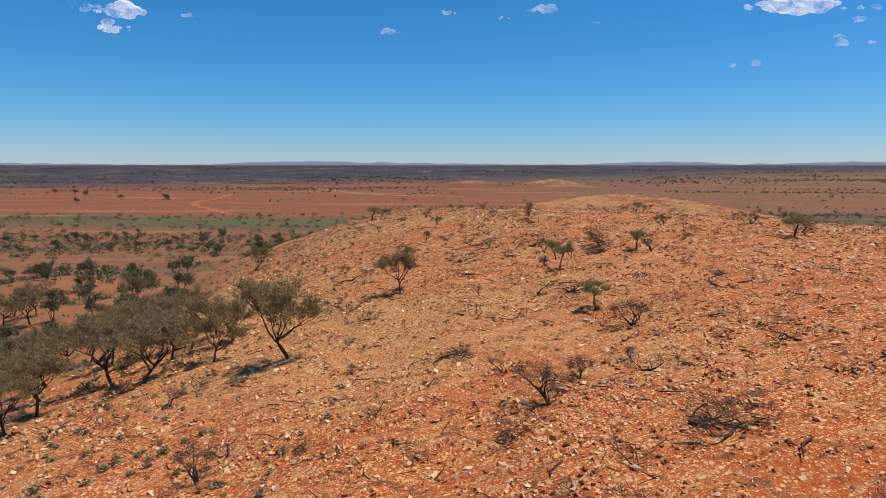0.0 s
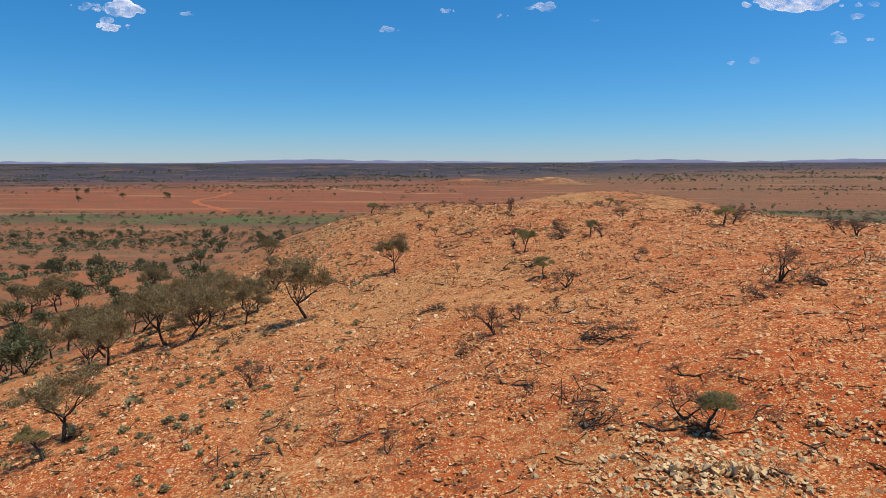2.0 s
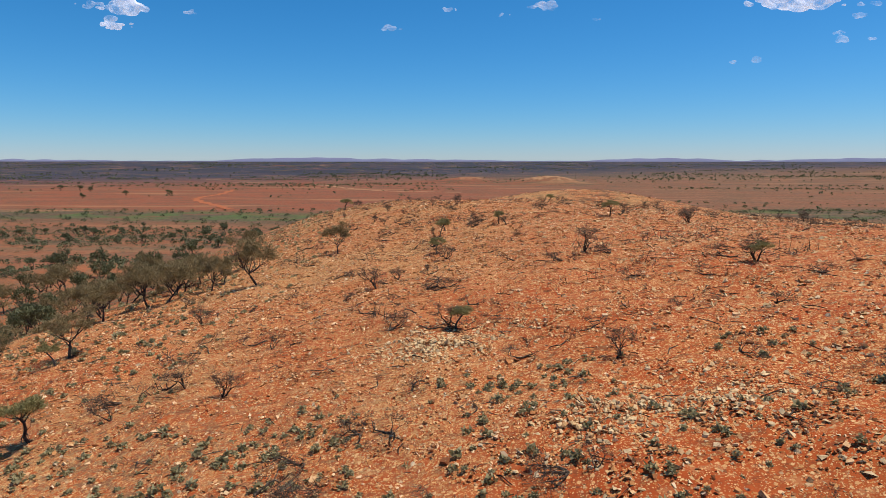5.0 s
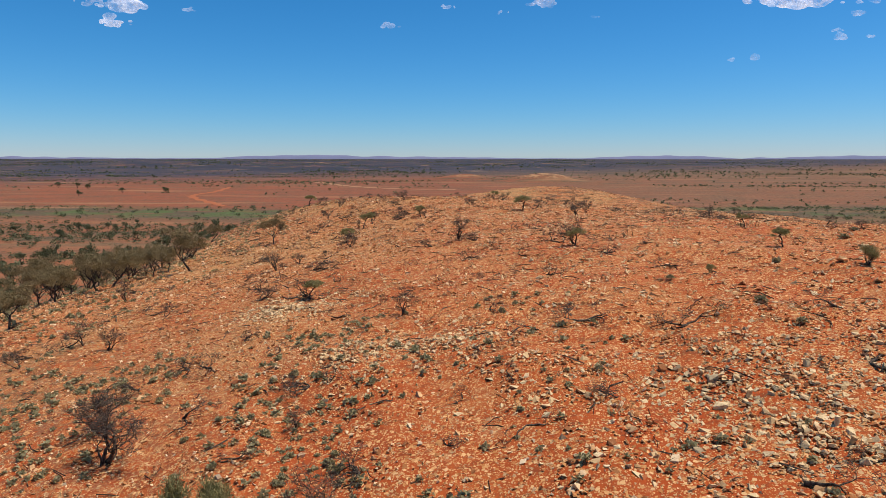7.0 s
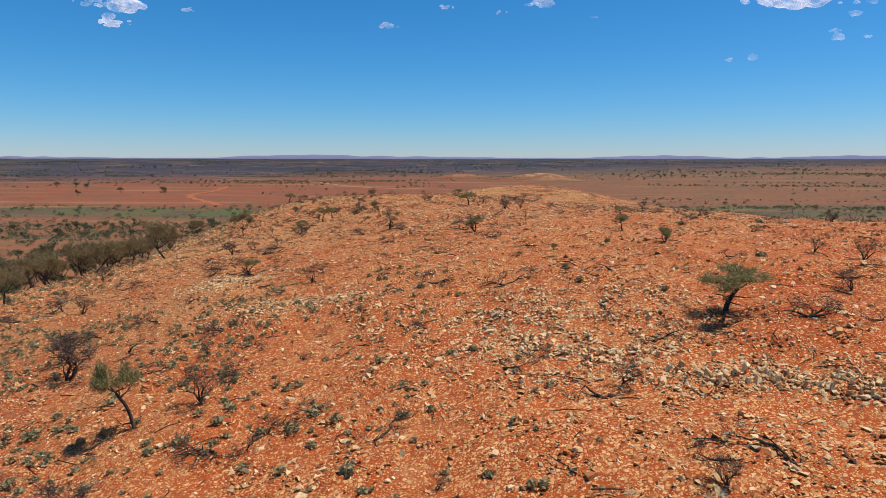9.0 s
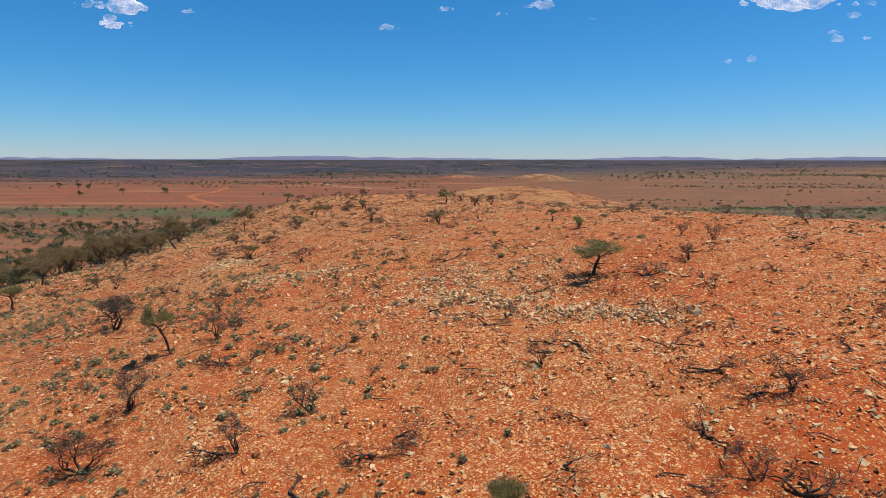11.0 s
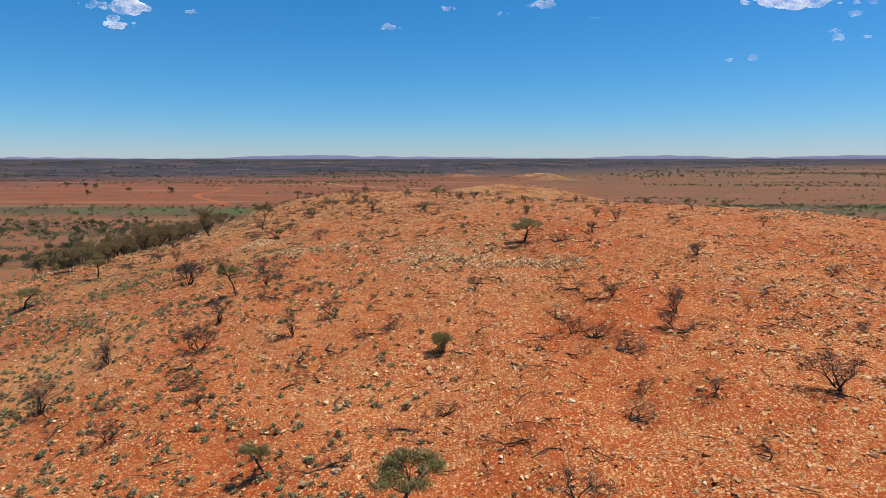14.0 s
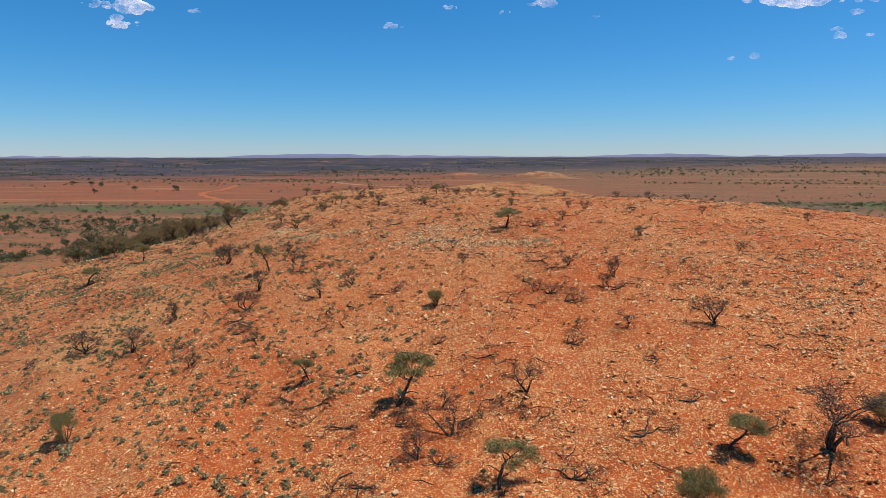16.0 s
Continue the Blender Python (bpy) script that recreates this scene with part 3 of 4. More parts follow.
FALLEN = [
    (6.9, 33.6, 2.1), (7.1, 20.8, 1.5), (8.3, 16.1, 1.4), (6.9, 16.8, 2.1), (12.8, 21.8, 2.1), (7.9, 28.0, 1.4),
    (5.3, 34.8, 2.1), (13.5, 31.1, 2.1), (1.6, 49.8, 2.1), (-4.4, 35.8, 1.8), (-0.1, 25.9, 1.1), (-4.9, 19.5, 1.1),
    (16.2, 27.4, 1.5), (-1.5, 18.5, 1.2), (6.5, 11.2, 2.1), (-2.0, 11.1, 1.6), (0.3, 9.7, 1.1), (-8.9, 13.5, 1.2),
    (3.9, 13.2, 2.1), (5.3, 8.9, 1.8), (11.1, 25.8, 1.7), (7.2, 7.9, 2.0), (3.3, 4.7, 1.2), (11.0, 2.9, 1.4),
    (6.8, 1.7, 1.4), (-4.5, 6.1, 1.9), (14.1, 4.7, 1.4), (-6.4, 5.7, 2.1), (9.4, 5.1, 1.5), (5.4, 2.4, 1.1),
    (20.1, -2.9, 2.1), (21.9, -3.3, 2.1),
]
FALLEN += [
    (27.8, 3.8, 1.8), (18.4, 0.5, 1.6), (6.2, -1.6, 1.7), (11.3, -5.2, 1.7), (2.5, -4.0, 2.0), (17.5, -4.4, 1.2),
    (7.0, -6.3, 2.0), (18.5, -7.4, 0.9), (21.8, 4.7, 1.7), (18.4, 6.1, 1.4), (25.4, -4.7, 2.1), (21.6, -9.5, 1.3),
    (24.4, -14.4, 2.1), (28.9, -9.7, 2.1), (30.4, -5.5, 2.0), (10.1, -10.0, 1.2), (16.4, -10.7, 0.9), (16.9, -7.9, 0.9),
    (23.6, 14.0, 2.1), (10.7, 44.0, 2.1), (27.1, -17.2, 1.8), (30.5, -21.0, 1.8), (18.1, -15.9, 2.1), (20.5, -17.4, 1.8),
    (35.2, -14.0, 2.1), (16.2, -16.6, 1.8), (30.2, -13.9, 1.5), (23.5, -25.2, 2.1), (17.7, -25.3, 2.1), (20.5, -27.6, 2.1),
    (28.6, -28.2, 1.6), (34.4, -24.1, 2.1),
]
FALLEN += [
    (34.3, -30.3, 2.1), (29.4, -25.5, 1.2), (33.1, -27.4, 1.7), (35.1, -31.9, 2.1), (31.8, -29.2, 1.4), (39.8, -23.4, 1.9),
    (28.3, -30.4, 1.6), (12.4, -26.9, 2.1), (35.3, -25.7, 1.6), (19.2, -28.4, 1.7), (38.8, -30.8, 2.1), (13.2, -30.0, 2.1),
    (20.8, -30.8, 2.1), (44.3, -27.1, 1.8), (29.9, -42.1, 2.1), (19.3, -39.7, 2.1), (38.4, -39.9, 1.4), (38.6, -43.9, 1.8),
    (22.5, -38.3, 2.1), (34.3, -37.1, 1.6), (32.8, -31.3, 2.1), (28.4, -38.5, 1.4), (43.4, -47.6, 2.1), (22.9, -43.3, 2.1),
    (32.5, -48.2, 2.1), (31.9, -44.3, 1.2), (36.0, -45.9, 1.9), (25.3, -43.7, 1.7), (40.6, -46.5, 2.0), (23.2, -47.0, 2.0),
    (41.3, -49.5, 1.8), (21.1, -41.0, 2.1),
]

def strewn_wood(n, seed, box, sizes):
    r = random.Random(seed)
    out = []
    while len(out) < n:
        x, y = r.uniform(box[0], box[1]), r.uniform(box[2], box[3])
        if h_at(x, y) > 17.5:
            out.append((x, y, r.uniform(*sizes)))
    return out


FALLEN += strewn_wood(150, 141, (-10, 62, -50, 60), (0.8, 2.0)) + strewn_wood(60, 142, (-18, 70, 40, 120), (1.2, 2.6))
DEAD_SHRUBS += strewn_wood(42, 143, (-20, 70, 38, 120), (0.7, 1.6)) + strewn_wood(16, 144, (36, 66, -36, 36), (0.6, 1.2))

stand([mulga(11 + i, 0.25 * (i - 2)) for i in range(6)], MULGAS, 1)
stand([umbrella(31 + i) for i in range(5)], UMBRELLAS, 2)
stand([leafy_bush(51 + i) for i in range(3)], BUSHES, 3)
stand([dead_shrub(61 + i, False) for i in range(7)], DEAD_SHRUBS, 4)
stand([dead_shrub(81 + i, True) for i in range(8)], FALLEN, 5, follow=1)


# ---- outcrop rocks ----
def hull(seed, size, n, jitter=0.25):
    """An angular block: the hull of corners scattered in a box."""
    r = random.Random(seed)
    bm = bmesh.new()
    for i in range(n):
        if i < 8:
            c = [((i >> j & 1) * 2 - 1) * r.uniform(1 - 2.2 * jitter, 1) for j in range(3)]
        else:
            c = [r.uniform(-1, 1) for j in range(3)]
            c[r.randint(0, 2)] = r.choice((-1, 1)) * r.uniform(0.85, 1)
        bm.verts.new((c[0] * size[0] / 2, c[1] * size[1] / 2, c[2] * size[2] / 2))
    res = bmesh.ops.convex_hull(bm, input=bm.verts)
    bmesh.ops.delete(bm, geom=[g for g in set(res["geom_interior"]) | set(res["geom_unused"]) if isinstance(g, bmesh.types.BMVert)], context='VERTS')
    bmesh.ops.triangulate(bm, faces=bm.faces)
    bm.verts.index_update()
    v = np.array([tuple(q.co) for q in bm.verts])
    f = np.array([[q.index for q in g.verts] for g in bm.faces])
    bm.free()
    return v, f


def rock_mesh(seed, size):
    v, f = hull(seed, size, 11, 0.34)
    return mesh_of("rock", v, f, ROCK)


BLOCKS = [rock_mesh(200 + i, (1.0, random.Random(i).uniform(0.6, 0.9), random.Random(i + 50).uniform(0.5, 0.8))) for i in range(9)]
SLABS = [rock_mesh(300 + i, (random.Random(i).uniform(0.28, 0.45), 0.7, 1.0)) for i in range(7)]
# jagged ribs: the run of the rib, its width, rocks, size, share of upright slabs
RIBS = [
    ((26.4, -13.4), (30.0, -16.2), 0.4, 20, 0.40, 0.6), ((29.6, -16.2), (35.6, -19.0), 0.28, 46, 0.46, 0.8),
    ((23.0, -10.2), (27.6, -14.0), 1.0, 42, 0.46, 0.25), ((24.0, -8.2), (30.2, -9.6), 1.3, 28, 0.36, 0.15),
    ((6.6, 5.9), (9.0, 5.4), 0.25, 26, 0.40, 0.9), ((5.0, 6.4), (7.0, 6.0), 0.5, 8, 0.3, 0.3), ((9.0, 6.9), (12.4, 6.8), 0.5, 10, 0.3, 0.2),
    ((11.6, -2.6), (13.2, -3.0), 0.4, 14, 0.32, 0.3), ((14.0, -1.9), (17.4, -3.4), 0.5, 22, 0.32, 0.3), ((10.4, -6.8), (11.4, -7.0), 0.3, 4, 0.4, 0.1),
]
RIBS += [
    ((45.0, -28.0), (56.5, -30.0), 1.6, 36, 0.46, 0.3), ((46.5, -36.0), (51.0, -35.0), 1.0, 16, 0.38, 0.3), ((38.0, 47.0), (47.0, 60.0), 1.5, 10, 0.5, 0.3),
    ((31.0, -10.0), (33.0, -14.5), 1.3, 14, 0.34, 0.2), ((43.0, -22.0), (58.0, -24.0), 2.2, 12, 0.4, 0.2), ((44.0, -33.0), (54.0, -38.0), 2.4, 12, 0.4, 0.2),
]
r = random.Random(77)
for (x0, y0), (x1, y1), wide, n, size, slabs in RIBS:
    lay = math.degrees(math.atan2(y1 - y0, x1 - x0))
    for i in range(n):
        u = (i + r.random()) / n
        x, y = x0 + (x1 - x0) * u + r.gauss(0, wide), y0 + (y1 - y0) * u + r.gauss(0, wide)
        s = size * r.choice((0.35, 0.45, 0.5, 0.6, 0.75, 1.0))
        up = r.random() < slabs
        me = r.choice(SLABS if up else BLOCKS)
        ob = new("rock", me)
        tagged(ob, "upright jagged slab of tan-grey bedrock" if up else "angular tan-grey boulder on stony ground", "rock", "rocks of the hilltop outcrops")
        m = Matrix.Translation((x, y, h_at(x, y) + s * (0.12 if up else 0.0))) @ (pose(0, 0, 0, r.gauss(0, 12), r.gauss(14, 10), lay + r.gauss(0, 14)) if up else pose(0, 0, 0, r.gauss(0, 16), r.gauss(0, 16), r.uniform(0, 360)))
        ob.matrix_basis = m @ Matrix.Diagonal((s, s * r.uniform(0.8, 1.2), s * r.uniform(0.8, 1.15), 1))


# ---- stones and gravel ----
def ridge_gain(x, y):
    """How much thicker stones lie beside the outcrop ribs."""
    c = np.zeros_like(x)
    for (x0, y0), (x1, y1), wide, n, size, slabs in RIBS:
        dx, dy = x1 - x0, y1 - y0
        u = np.clip(((x - x0) * dx + (y - y0) * dy) / (dx * dx + dy * dy), 0, 1)
        d = np.hypot(x - x0 - u * dx, y - y0 - u * dy) / (wide + 1.2)
        c += 0.9 * np.exp(-d * d)
    return c


def cover(x, y):
    """How thickly stones lie at a spot, 0 to 1."""
    return 0.56 + 0.5 * noise.fractal(Vector((x * 0.12, y * 0.12, 3.0)), 0.8, 2.1, 3)


CAM_FOREGROUND = [(0, 16), (9, -6), (16, -13), (23, -22), (27, -38), (28, -54)]     # ground just ahead of the camera along its path; cover is strewn thicker here


def off_foreground(x, y):
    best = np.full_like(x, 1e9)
    for (x0, y0), (x1, y1) in zip(CAM_FOREGROUND, CAM_FOREGROUND[1:]):
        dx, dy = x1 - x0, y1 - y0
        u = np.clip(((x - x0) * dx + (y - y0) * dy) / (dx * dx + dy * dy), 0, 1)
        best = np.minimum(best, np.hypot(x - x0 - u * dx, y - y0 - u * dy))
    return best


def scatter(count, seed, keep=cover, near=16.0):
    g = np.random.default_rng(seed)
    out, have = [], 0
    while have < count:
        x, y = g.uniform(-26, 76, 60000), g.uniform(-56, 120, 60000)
        ok = g.random(60000) < 1.15 / (1 + (off_foreground(x, y) / near) ** 2)
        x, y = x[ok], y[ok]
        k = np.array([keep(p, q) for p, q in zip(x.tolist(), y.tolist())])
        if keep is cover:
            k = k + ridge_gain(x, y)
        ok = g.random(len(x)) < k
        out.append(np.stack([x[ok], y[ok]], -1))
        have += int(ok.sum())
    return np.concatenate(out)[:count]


def turns(n, g, tilt):
    """Random turns about z with a small tilt, as matrices."""
    a, b, c = g.uniform(0, 6.283, n), g.normal(0, tilt, n), g.normal(0, tilt, n)
    ca, sa, z, o = np.cos(a), np.sin(a), np.zeros(n), np.ones(n)
    rz = np.stack([ca, -sa, z, sa, ca, z, z, z, o], -1).reshape(n, 3, 3)
    rx = np.stack([o, z, z, z, np.cos(b), -np.sin(b), z, np.sin(b), np.cos(b)], -1).reshape(n, 3, 3)
    ry = np.stack([np.cos(c), z, np.sin(c), z, o, z, -np.sin(c), z, np.cos(c)], -1).reshape(n, 3, 3)
    return rz @ rx @ ry


def strew(name, label, category, pts, shapes, sizes, lift, mat, seed, tilt=0.3, grow=None):
    """One joined mesh of many small pieces lying on the ground."""
    g = np.random.default_rng(seed)
    V, Fc, base = [], [], 0
    pick = g.integers(0, len(shapes), len(pts))
    for k, (v, f) in enumerate(shapes):
        p = pts[pick == k]
        n = len(p)
        s = g.uniform(0, 1, n) ** 2.2 * (sizes[1] - sizes[0]) + sizes[0]
        if grow is not None:
            s = s * grow(p)
        q = np.einsum('nij,vj->nvi', turns(n, g, tilt), v) * s[:, None, None]
        q[:, :, 0] += p[:, None, 0]
        q[:, :, 1] += p[:, None, 1]
        q[:, :, 2] += (land(p[:, 0], p[:, 1]) + lift * s)[:, None]
        V.append(q.reshape(-1, 3))
        Fc.append((f[None] + (np.arange(n) * len(v))[:, None, None] + base).reshape(-1, f.shape[1]))
        base += n * len(v)
    return tagged(new(name, mesh_of(name, np.concatenate(V), np.concatenate(Fc), mat)), label, category, kind="stuff")


def farther(p):
    return 1.0 + np.clip((np.hypot(p[:, 0] - 18, p[:, 1] + 15) - 25) / 70, 0, 1) * 0.8


CHIPS = [hull(400 + i, (1.0, 0.78, 0.4), 5, 0.3) for i in range(12)]
r = random.Random(78)
rubble = []
for (x0, y0), (x1, y1), wide, n, size, slabs in RIBS:
    for i in range(n * 22):
        u = r.random()
        rubble.append((x0 + (x1 - x0) * u + r.gauss(0, wide * 1.1 + 0.6), y0 + (y1 - y0) * u + r.gauss(0, wide * 1.1 + 0.6)))
COBBLES = [hull(440 + i, (1.0, 0.78, 0.42), 6, 0.26) for i in range(10)]
strew("rubble", "broken tan-grey rubble round the outcrop ribs", "rubble", np.array(rubble), [hull(470 + i, (1.0, 0.72, 0.42), 9, 0.32) for i in range(9)], (0.08, 0.27), 0.08, ROCK, 9, 0.45)
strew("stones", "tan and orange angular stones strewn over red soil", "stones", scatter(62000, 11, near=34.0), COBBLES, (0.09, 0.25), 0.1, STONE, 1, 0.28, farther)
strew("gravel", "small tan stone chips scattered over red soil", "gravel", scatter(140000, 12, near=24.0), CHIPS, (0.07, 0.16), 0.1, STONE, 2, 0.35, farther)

# ---- low plants ----
def blades(n, seed, spread, length, width, up):
    w = Wood(seed)
    w.tuft(Vector((0, 0, 0.0)), n, spread, length, width, up)
    v = np.array([tuple(q) for q in w.lv])
    return v, np.arange(len(v)).reshape(-1, 4)


def cushion_shape(seed, n, size):
    v = np.array([tuple(q) for q in cushion(seed, n, size).lv])
    return v, np.arange(len(v)).reshape(-1, 4)


def flank(x, y):
    """Where saltbush grows: the western flank."""
    c = 0.25 + 0.9 * noise.noise(Vector((x * 0.15, y * 0.15, 9.0)))
    return c * max(0.0, min(1.0, (24 - x + 0.1 * y) / 16)) if y < -4 else c * max(0.0, min(1.0, (-5 - x + 0.05 * y) / 6))


r = random.Random(91)
spots = []
while len(spots) < 285:
    x, y = r.uniform(-18, 30), r.uniform(-50, 34)
    if r.random() < flank(x, y) * 1.2:
        spots.append((x, y, r.choice((0.28, 0.34, 0.4, 0.45, 0.6))))
for i in range(14):
    spots.append((r.uniform(26, 58), r.uniform(-10, 22), r.uniform(0.45, 0.75)))
stand([saltbush(120 + i) for i in range(6)], spots, 6, sink=0.02)


def anyflank(x, y):
    return 0.25 + 0.75 * max(0.0, min(1.0, (22 - x) / 20)) * (0.4 + 0.8 * noise.noise(Vector((x * 0.1, y * 0.1, 2.0))))


def smallflank(x, y):
    return max(0.0, 0.4 + 0.9 * noise.noise(Vector((x * 0.22, y * 0.22, 6.0)))) * max(0.0, min(1.0, (25 - x - 0.15 * y) / 20)) * (1.0 if y < 2 else 0.25 if x < -4 else 0.0)


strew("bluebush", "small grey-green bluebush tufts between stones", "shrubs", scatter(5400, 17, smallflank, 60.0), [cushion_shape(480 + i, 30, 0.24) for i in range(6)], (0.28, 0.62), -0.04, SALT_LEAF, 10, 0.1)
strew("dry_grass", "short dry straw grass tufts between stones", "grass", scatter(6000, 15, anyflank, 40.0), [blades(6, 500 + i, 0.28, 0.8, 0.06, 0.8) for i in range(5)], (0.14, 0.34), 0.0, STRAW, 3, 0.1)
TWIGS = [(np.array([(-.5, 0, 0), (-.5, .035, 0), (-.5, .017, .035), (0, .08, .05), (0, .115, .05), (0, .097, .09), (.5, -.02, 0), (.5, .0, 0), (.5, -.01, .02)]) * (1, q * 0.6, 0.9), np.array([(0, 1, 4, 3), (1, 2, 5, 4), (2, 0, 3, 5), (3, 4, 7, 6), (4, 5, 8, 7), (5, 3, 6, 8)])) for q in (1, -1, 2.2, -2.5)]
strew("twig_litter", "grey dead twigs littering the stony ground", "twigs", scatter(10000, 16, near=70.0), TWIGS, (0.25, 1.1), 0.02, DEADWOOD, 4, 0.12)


# ---- the foot slope and the plain ----
def plain_spots(n, seed, box, keep):
    r = random.Random(seed)
    out = []
    while len(out) < n:
        x, y = r.uniform(box[0], box[1]), r.uniform(box[2], box[3])
        if abs(x - 10) < y * 0.78 + 70 and r.random() < keep(x, y) and (y < 140 or y > 500 or h_at(x, y) < -8):
            out.append((x, y))
    return np.array(out)


def clumped(scale, z, lo=0.0):
    return lambda x, y: max(0.0, lo + noise.fractal(Vector((x * scale, y * scale * 1.5, z)), 0.8, 2.0, 3) * 1.6)


low = plain_spots(3400, 21, (-130, -13, -45, 170), lambda x, y: max(0.0, 0.45 + noise.noise(Vector((x * 0.05, y * 0.05, 4))) * 0.8))
strew("low_scrub", "knee-high grey-green scrub on the red foot slope", "scrub", low, [cushion_shape(520 + i, 14, 0.36) for i in range(6)], (0.35, 0.9), -0.04, SALT_LEAF, 5, 0.05)


def scrub_shape(seed, n, stems=5):
    """A bush seen from far: a broad uneven heap of leaf sprays over a few stems."""
    w = Wood(seed)
    big = n > 20
    for j in range(n):
        a, q = w.r.uniform(0, 6.28), math.sqrt(w.r.random()) * 0.5
        top = 0.75 * math.sqrt(max(0.05, 1 - (q / 0.55) ** 2)) * w.r.uniform(0.75, 1.1)
        w.tuft(Vector((math.cos(a) * q, math.sin(a) * q, w.r.uniform(0.12, top))), 1, 0.03, 0.2 if big else 0.32, 0.17 if big else 0.3, 0.25)
    for j in range(stems):
        a = j * 1.26
        p = Vector((math.cos(a) * 0.25, math.sin(a) * 0.25, 0.6))
        w.lv += [Vector((-0.02, 0, -0.05)), Vector((0.02, 0, -0.05)), p + Vector((0.012, 0, 0)), p - Vector((0.012, 0, 0))]
    v = np.array([tuple(q) for q in w.lv])
    return v, np.arange(len(v)).reshape(-1, 4)


SHRUBS = [scrub_shape(540 + i, 30, 2) for i in range(6)]
FARSHRUBS = [scrub_shape(560 + i, 10, 1) for i in range(5)]


def thicket(x, y):
    c = 0.10 + max(0.0, noise.fractal(Vector((x * 0.012, y * 0.02, 1.0)), 0.8, 2.0, 3)) * 0.5
    if x < 30:
        c += 1.3 * math.exp(-((y - 385 + 0.05 * x) / 38) ** 2) + 0.55 * math.exp(-((y - 270 - 0.25 * x) / 45) ** 2)
    if x > 150:
        c += 0.7 * math.exp(-((y - 615 + 0.3 * (x - 350)) / 30) ** 2)
    return c


def far_rows(x, y):
    c = max(0.0, noise.fractal(Vector((x * 0.002, y * 0.012, 5.0)), 0.8, 2.0, 3) * 1.8 - 0.12) * (1.0 if x < 50 else 0.3)
    if y < 1150 and x < -60:
        c *= 0.12                      # the bare red flat
    if 850 < x < 1350:
        c += 0.9 * math.exp(-((y - 1800) / 40) ** 2)
    if -700 < x < -60:
        c += 0.8 * math.exp(-((y - 1240 - 0.1 * x) / 25) ** 2)
    if 380 < x < 900:
        c += 0.9 * math.exp(-((y - 1075 + 0.1 * (x - 480)) / 28) ** 2)
    return c


strew("plain_scrub", "olive scrub thickets on the red plain", "scrub", plain_spots(3600, 22, (-420, 520, 150, 620), thicket), SHRUBS, (1.4, 5.0), 0.0, SCRUB, 6, 0.05)
strew("far_scrub", "dark scattered scrub far across the plain", "scrub", plain_spots(2800, 23, (-1500, 1600, 560, 1900), far_rows), FARSHRUBS, (2.2, 6.0), 0.0, SCRUB, 7, 0.05)
strew("horizon_scrub", "dark woodland belts near the horizon", "scrub", plain_spots(4200, 24, (-3300, 3300, 1500, 4300), clumped(0.0022, 8.0, 0.12)), FARSHRUBS, (5.0, 10.0), 0.0, SCRUB, 8, 0.05)


def plain_tree(seed):
    w = Wood(seed)
    for j in range(4):
        a = j * 1.6 + w.r.uniform(-0.4, 0.4)
        w.limb(Vector((0, 0, -0.03)), Vector((math.cos(a) * 0.6, math.sin(a) * 0.6, 1)).normalized(), 0.4, 0.022, 0, 2, 0.05, 0.13, (2, 3))
    for p, d in w.tips:
        w.tuft(p, 16, 0.075, 0.11, 0.035, 0.7)
    w.fit(0.55)
    tree = thing("plain_tree", "dark olive scrub tree standing on the red plain", "tree", "scattered trees on the plain")
    part("trunk", w.wood("plain_trunk", BARK), tree)
    part("crown", w.leaves("plain_crown", SCRUB), tree, "dark olive foliage")
    return tree


PLAIN_TREES = [
    (-84, 123, 3.6), (-92, 126, 4.0), (-99, 124, 3.4), (-150, 228, 5.5), (-144, 226, 5.0), (-38, 90, 3.0), (-58, 118, 4.5), (-66, 140, 4.6),
    (-46, 112, 4.4), (-80, 165, 5.0), (-95, 170, 4.6), (-110, 190, 5.2), (-60, 160, 4.8), (-40, 135, 4.0), (-120, 240, 5.0), (-160, 262, 5.4),
    (-379, 867, 8.0), (-404, 915, 7.0), (-438, 861, 8.0), (-461, 793, 7.5), (-582, 999, 9.0), (-560, 990, 8.0), (-620, 1010, 9.0), (-175, 271, 6.0),
    (-52, 92, 3.4), (-64, 101, 3.8), (-72, 96, 4.0), (-78, 112, 3.6), (-50, 78, 3.2), (-44, 70, 3.0), (-38, 66, 3.2),
    (-30, 36, 2.8), (-34, 40, 3.0), (-40, 47, 3.2), (-44, 55, 3.4), (-36, 72, 3.2), (-48, 64, 3.4), (-55, 72, 3.6), (-60, 84, 3.8),
    (-28, 28, 2.6), (-33, 30, 2.8), (-24, 22, 2.4), (-42, 82, 3.4), (-31, 70, 3.0), (-52, 104, 4.0), (-70, 122, 4.4), (-88, 140, 4.8),
]
stand([plain_tree(600 + i) for i in range(5)], PLAIN_TREES, 8)
r = random.Random(31)
belt = []
while len(belt) < 110:
    x, y = r.uniform(-360, 20), r.uniform(140, 470)
    if abs(x) < y * 0.78 + 30 and r.random() < thicket(x, y) and h_at(x, y) < 0:
        belt.append((x, y, r.uniform(3.5, 6.5)))
stand([plain_tree(620 + i) for i in range(5)], belt, 9)


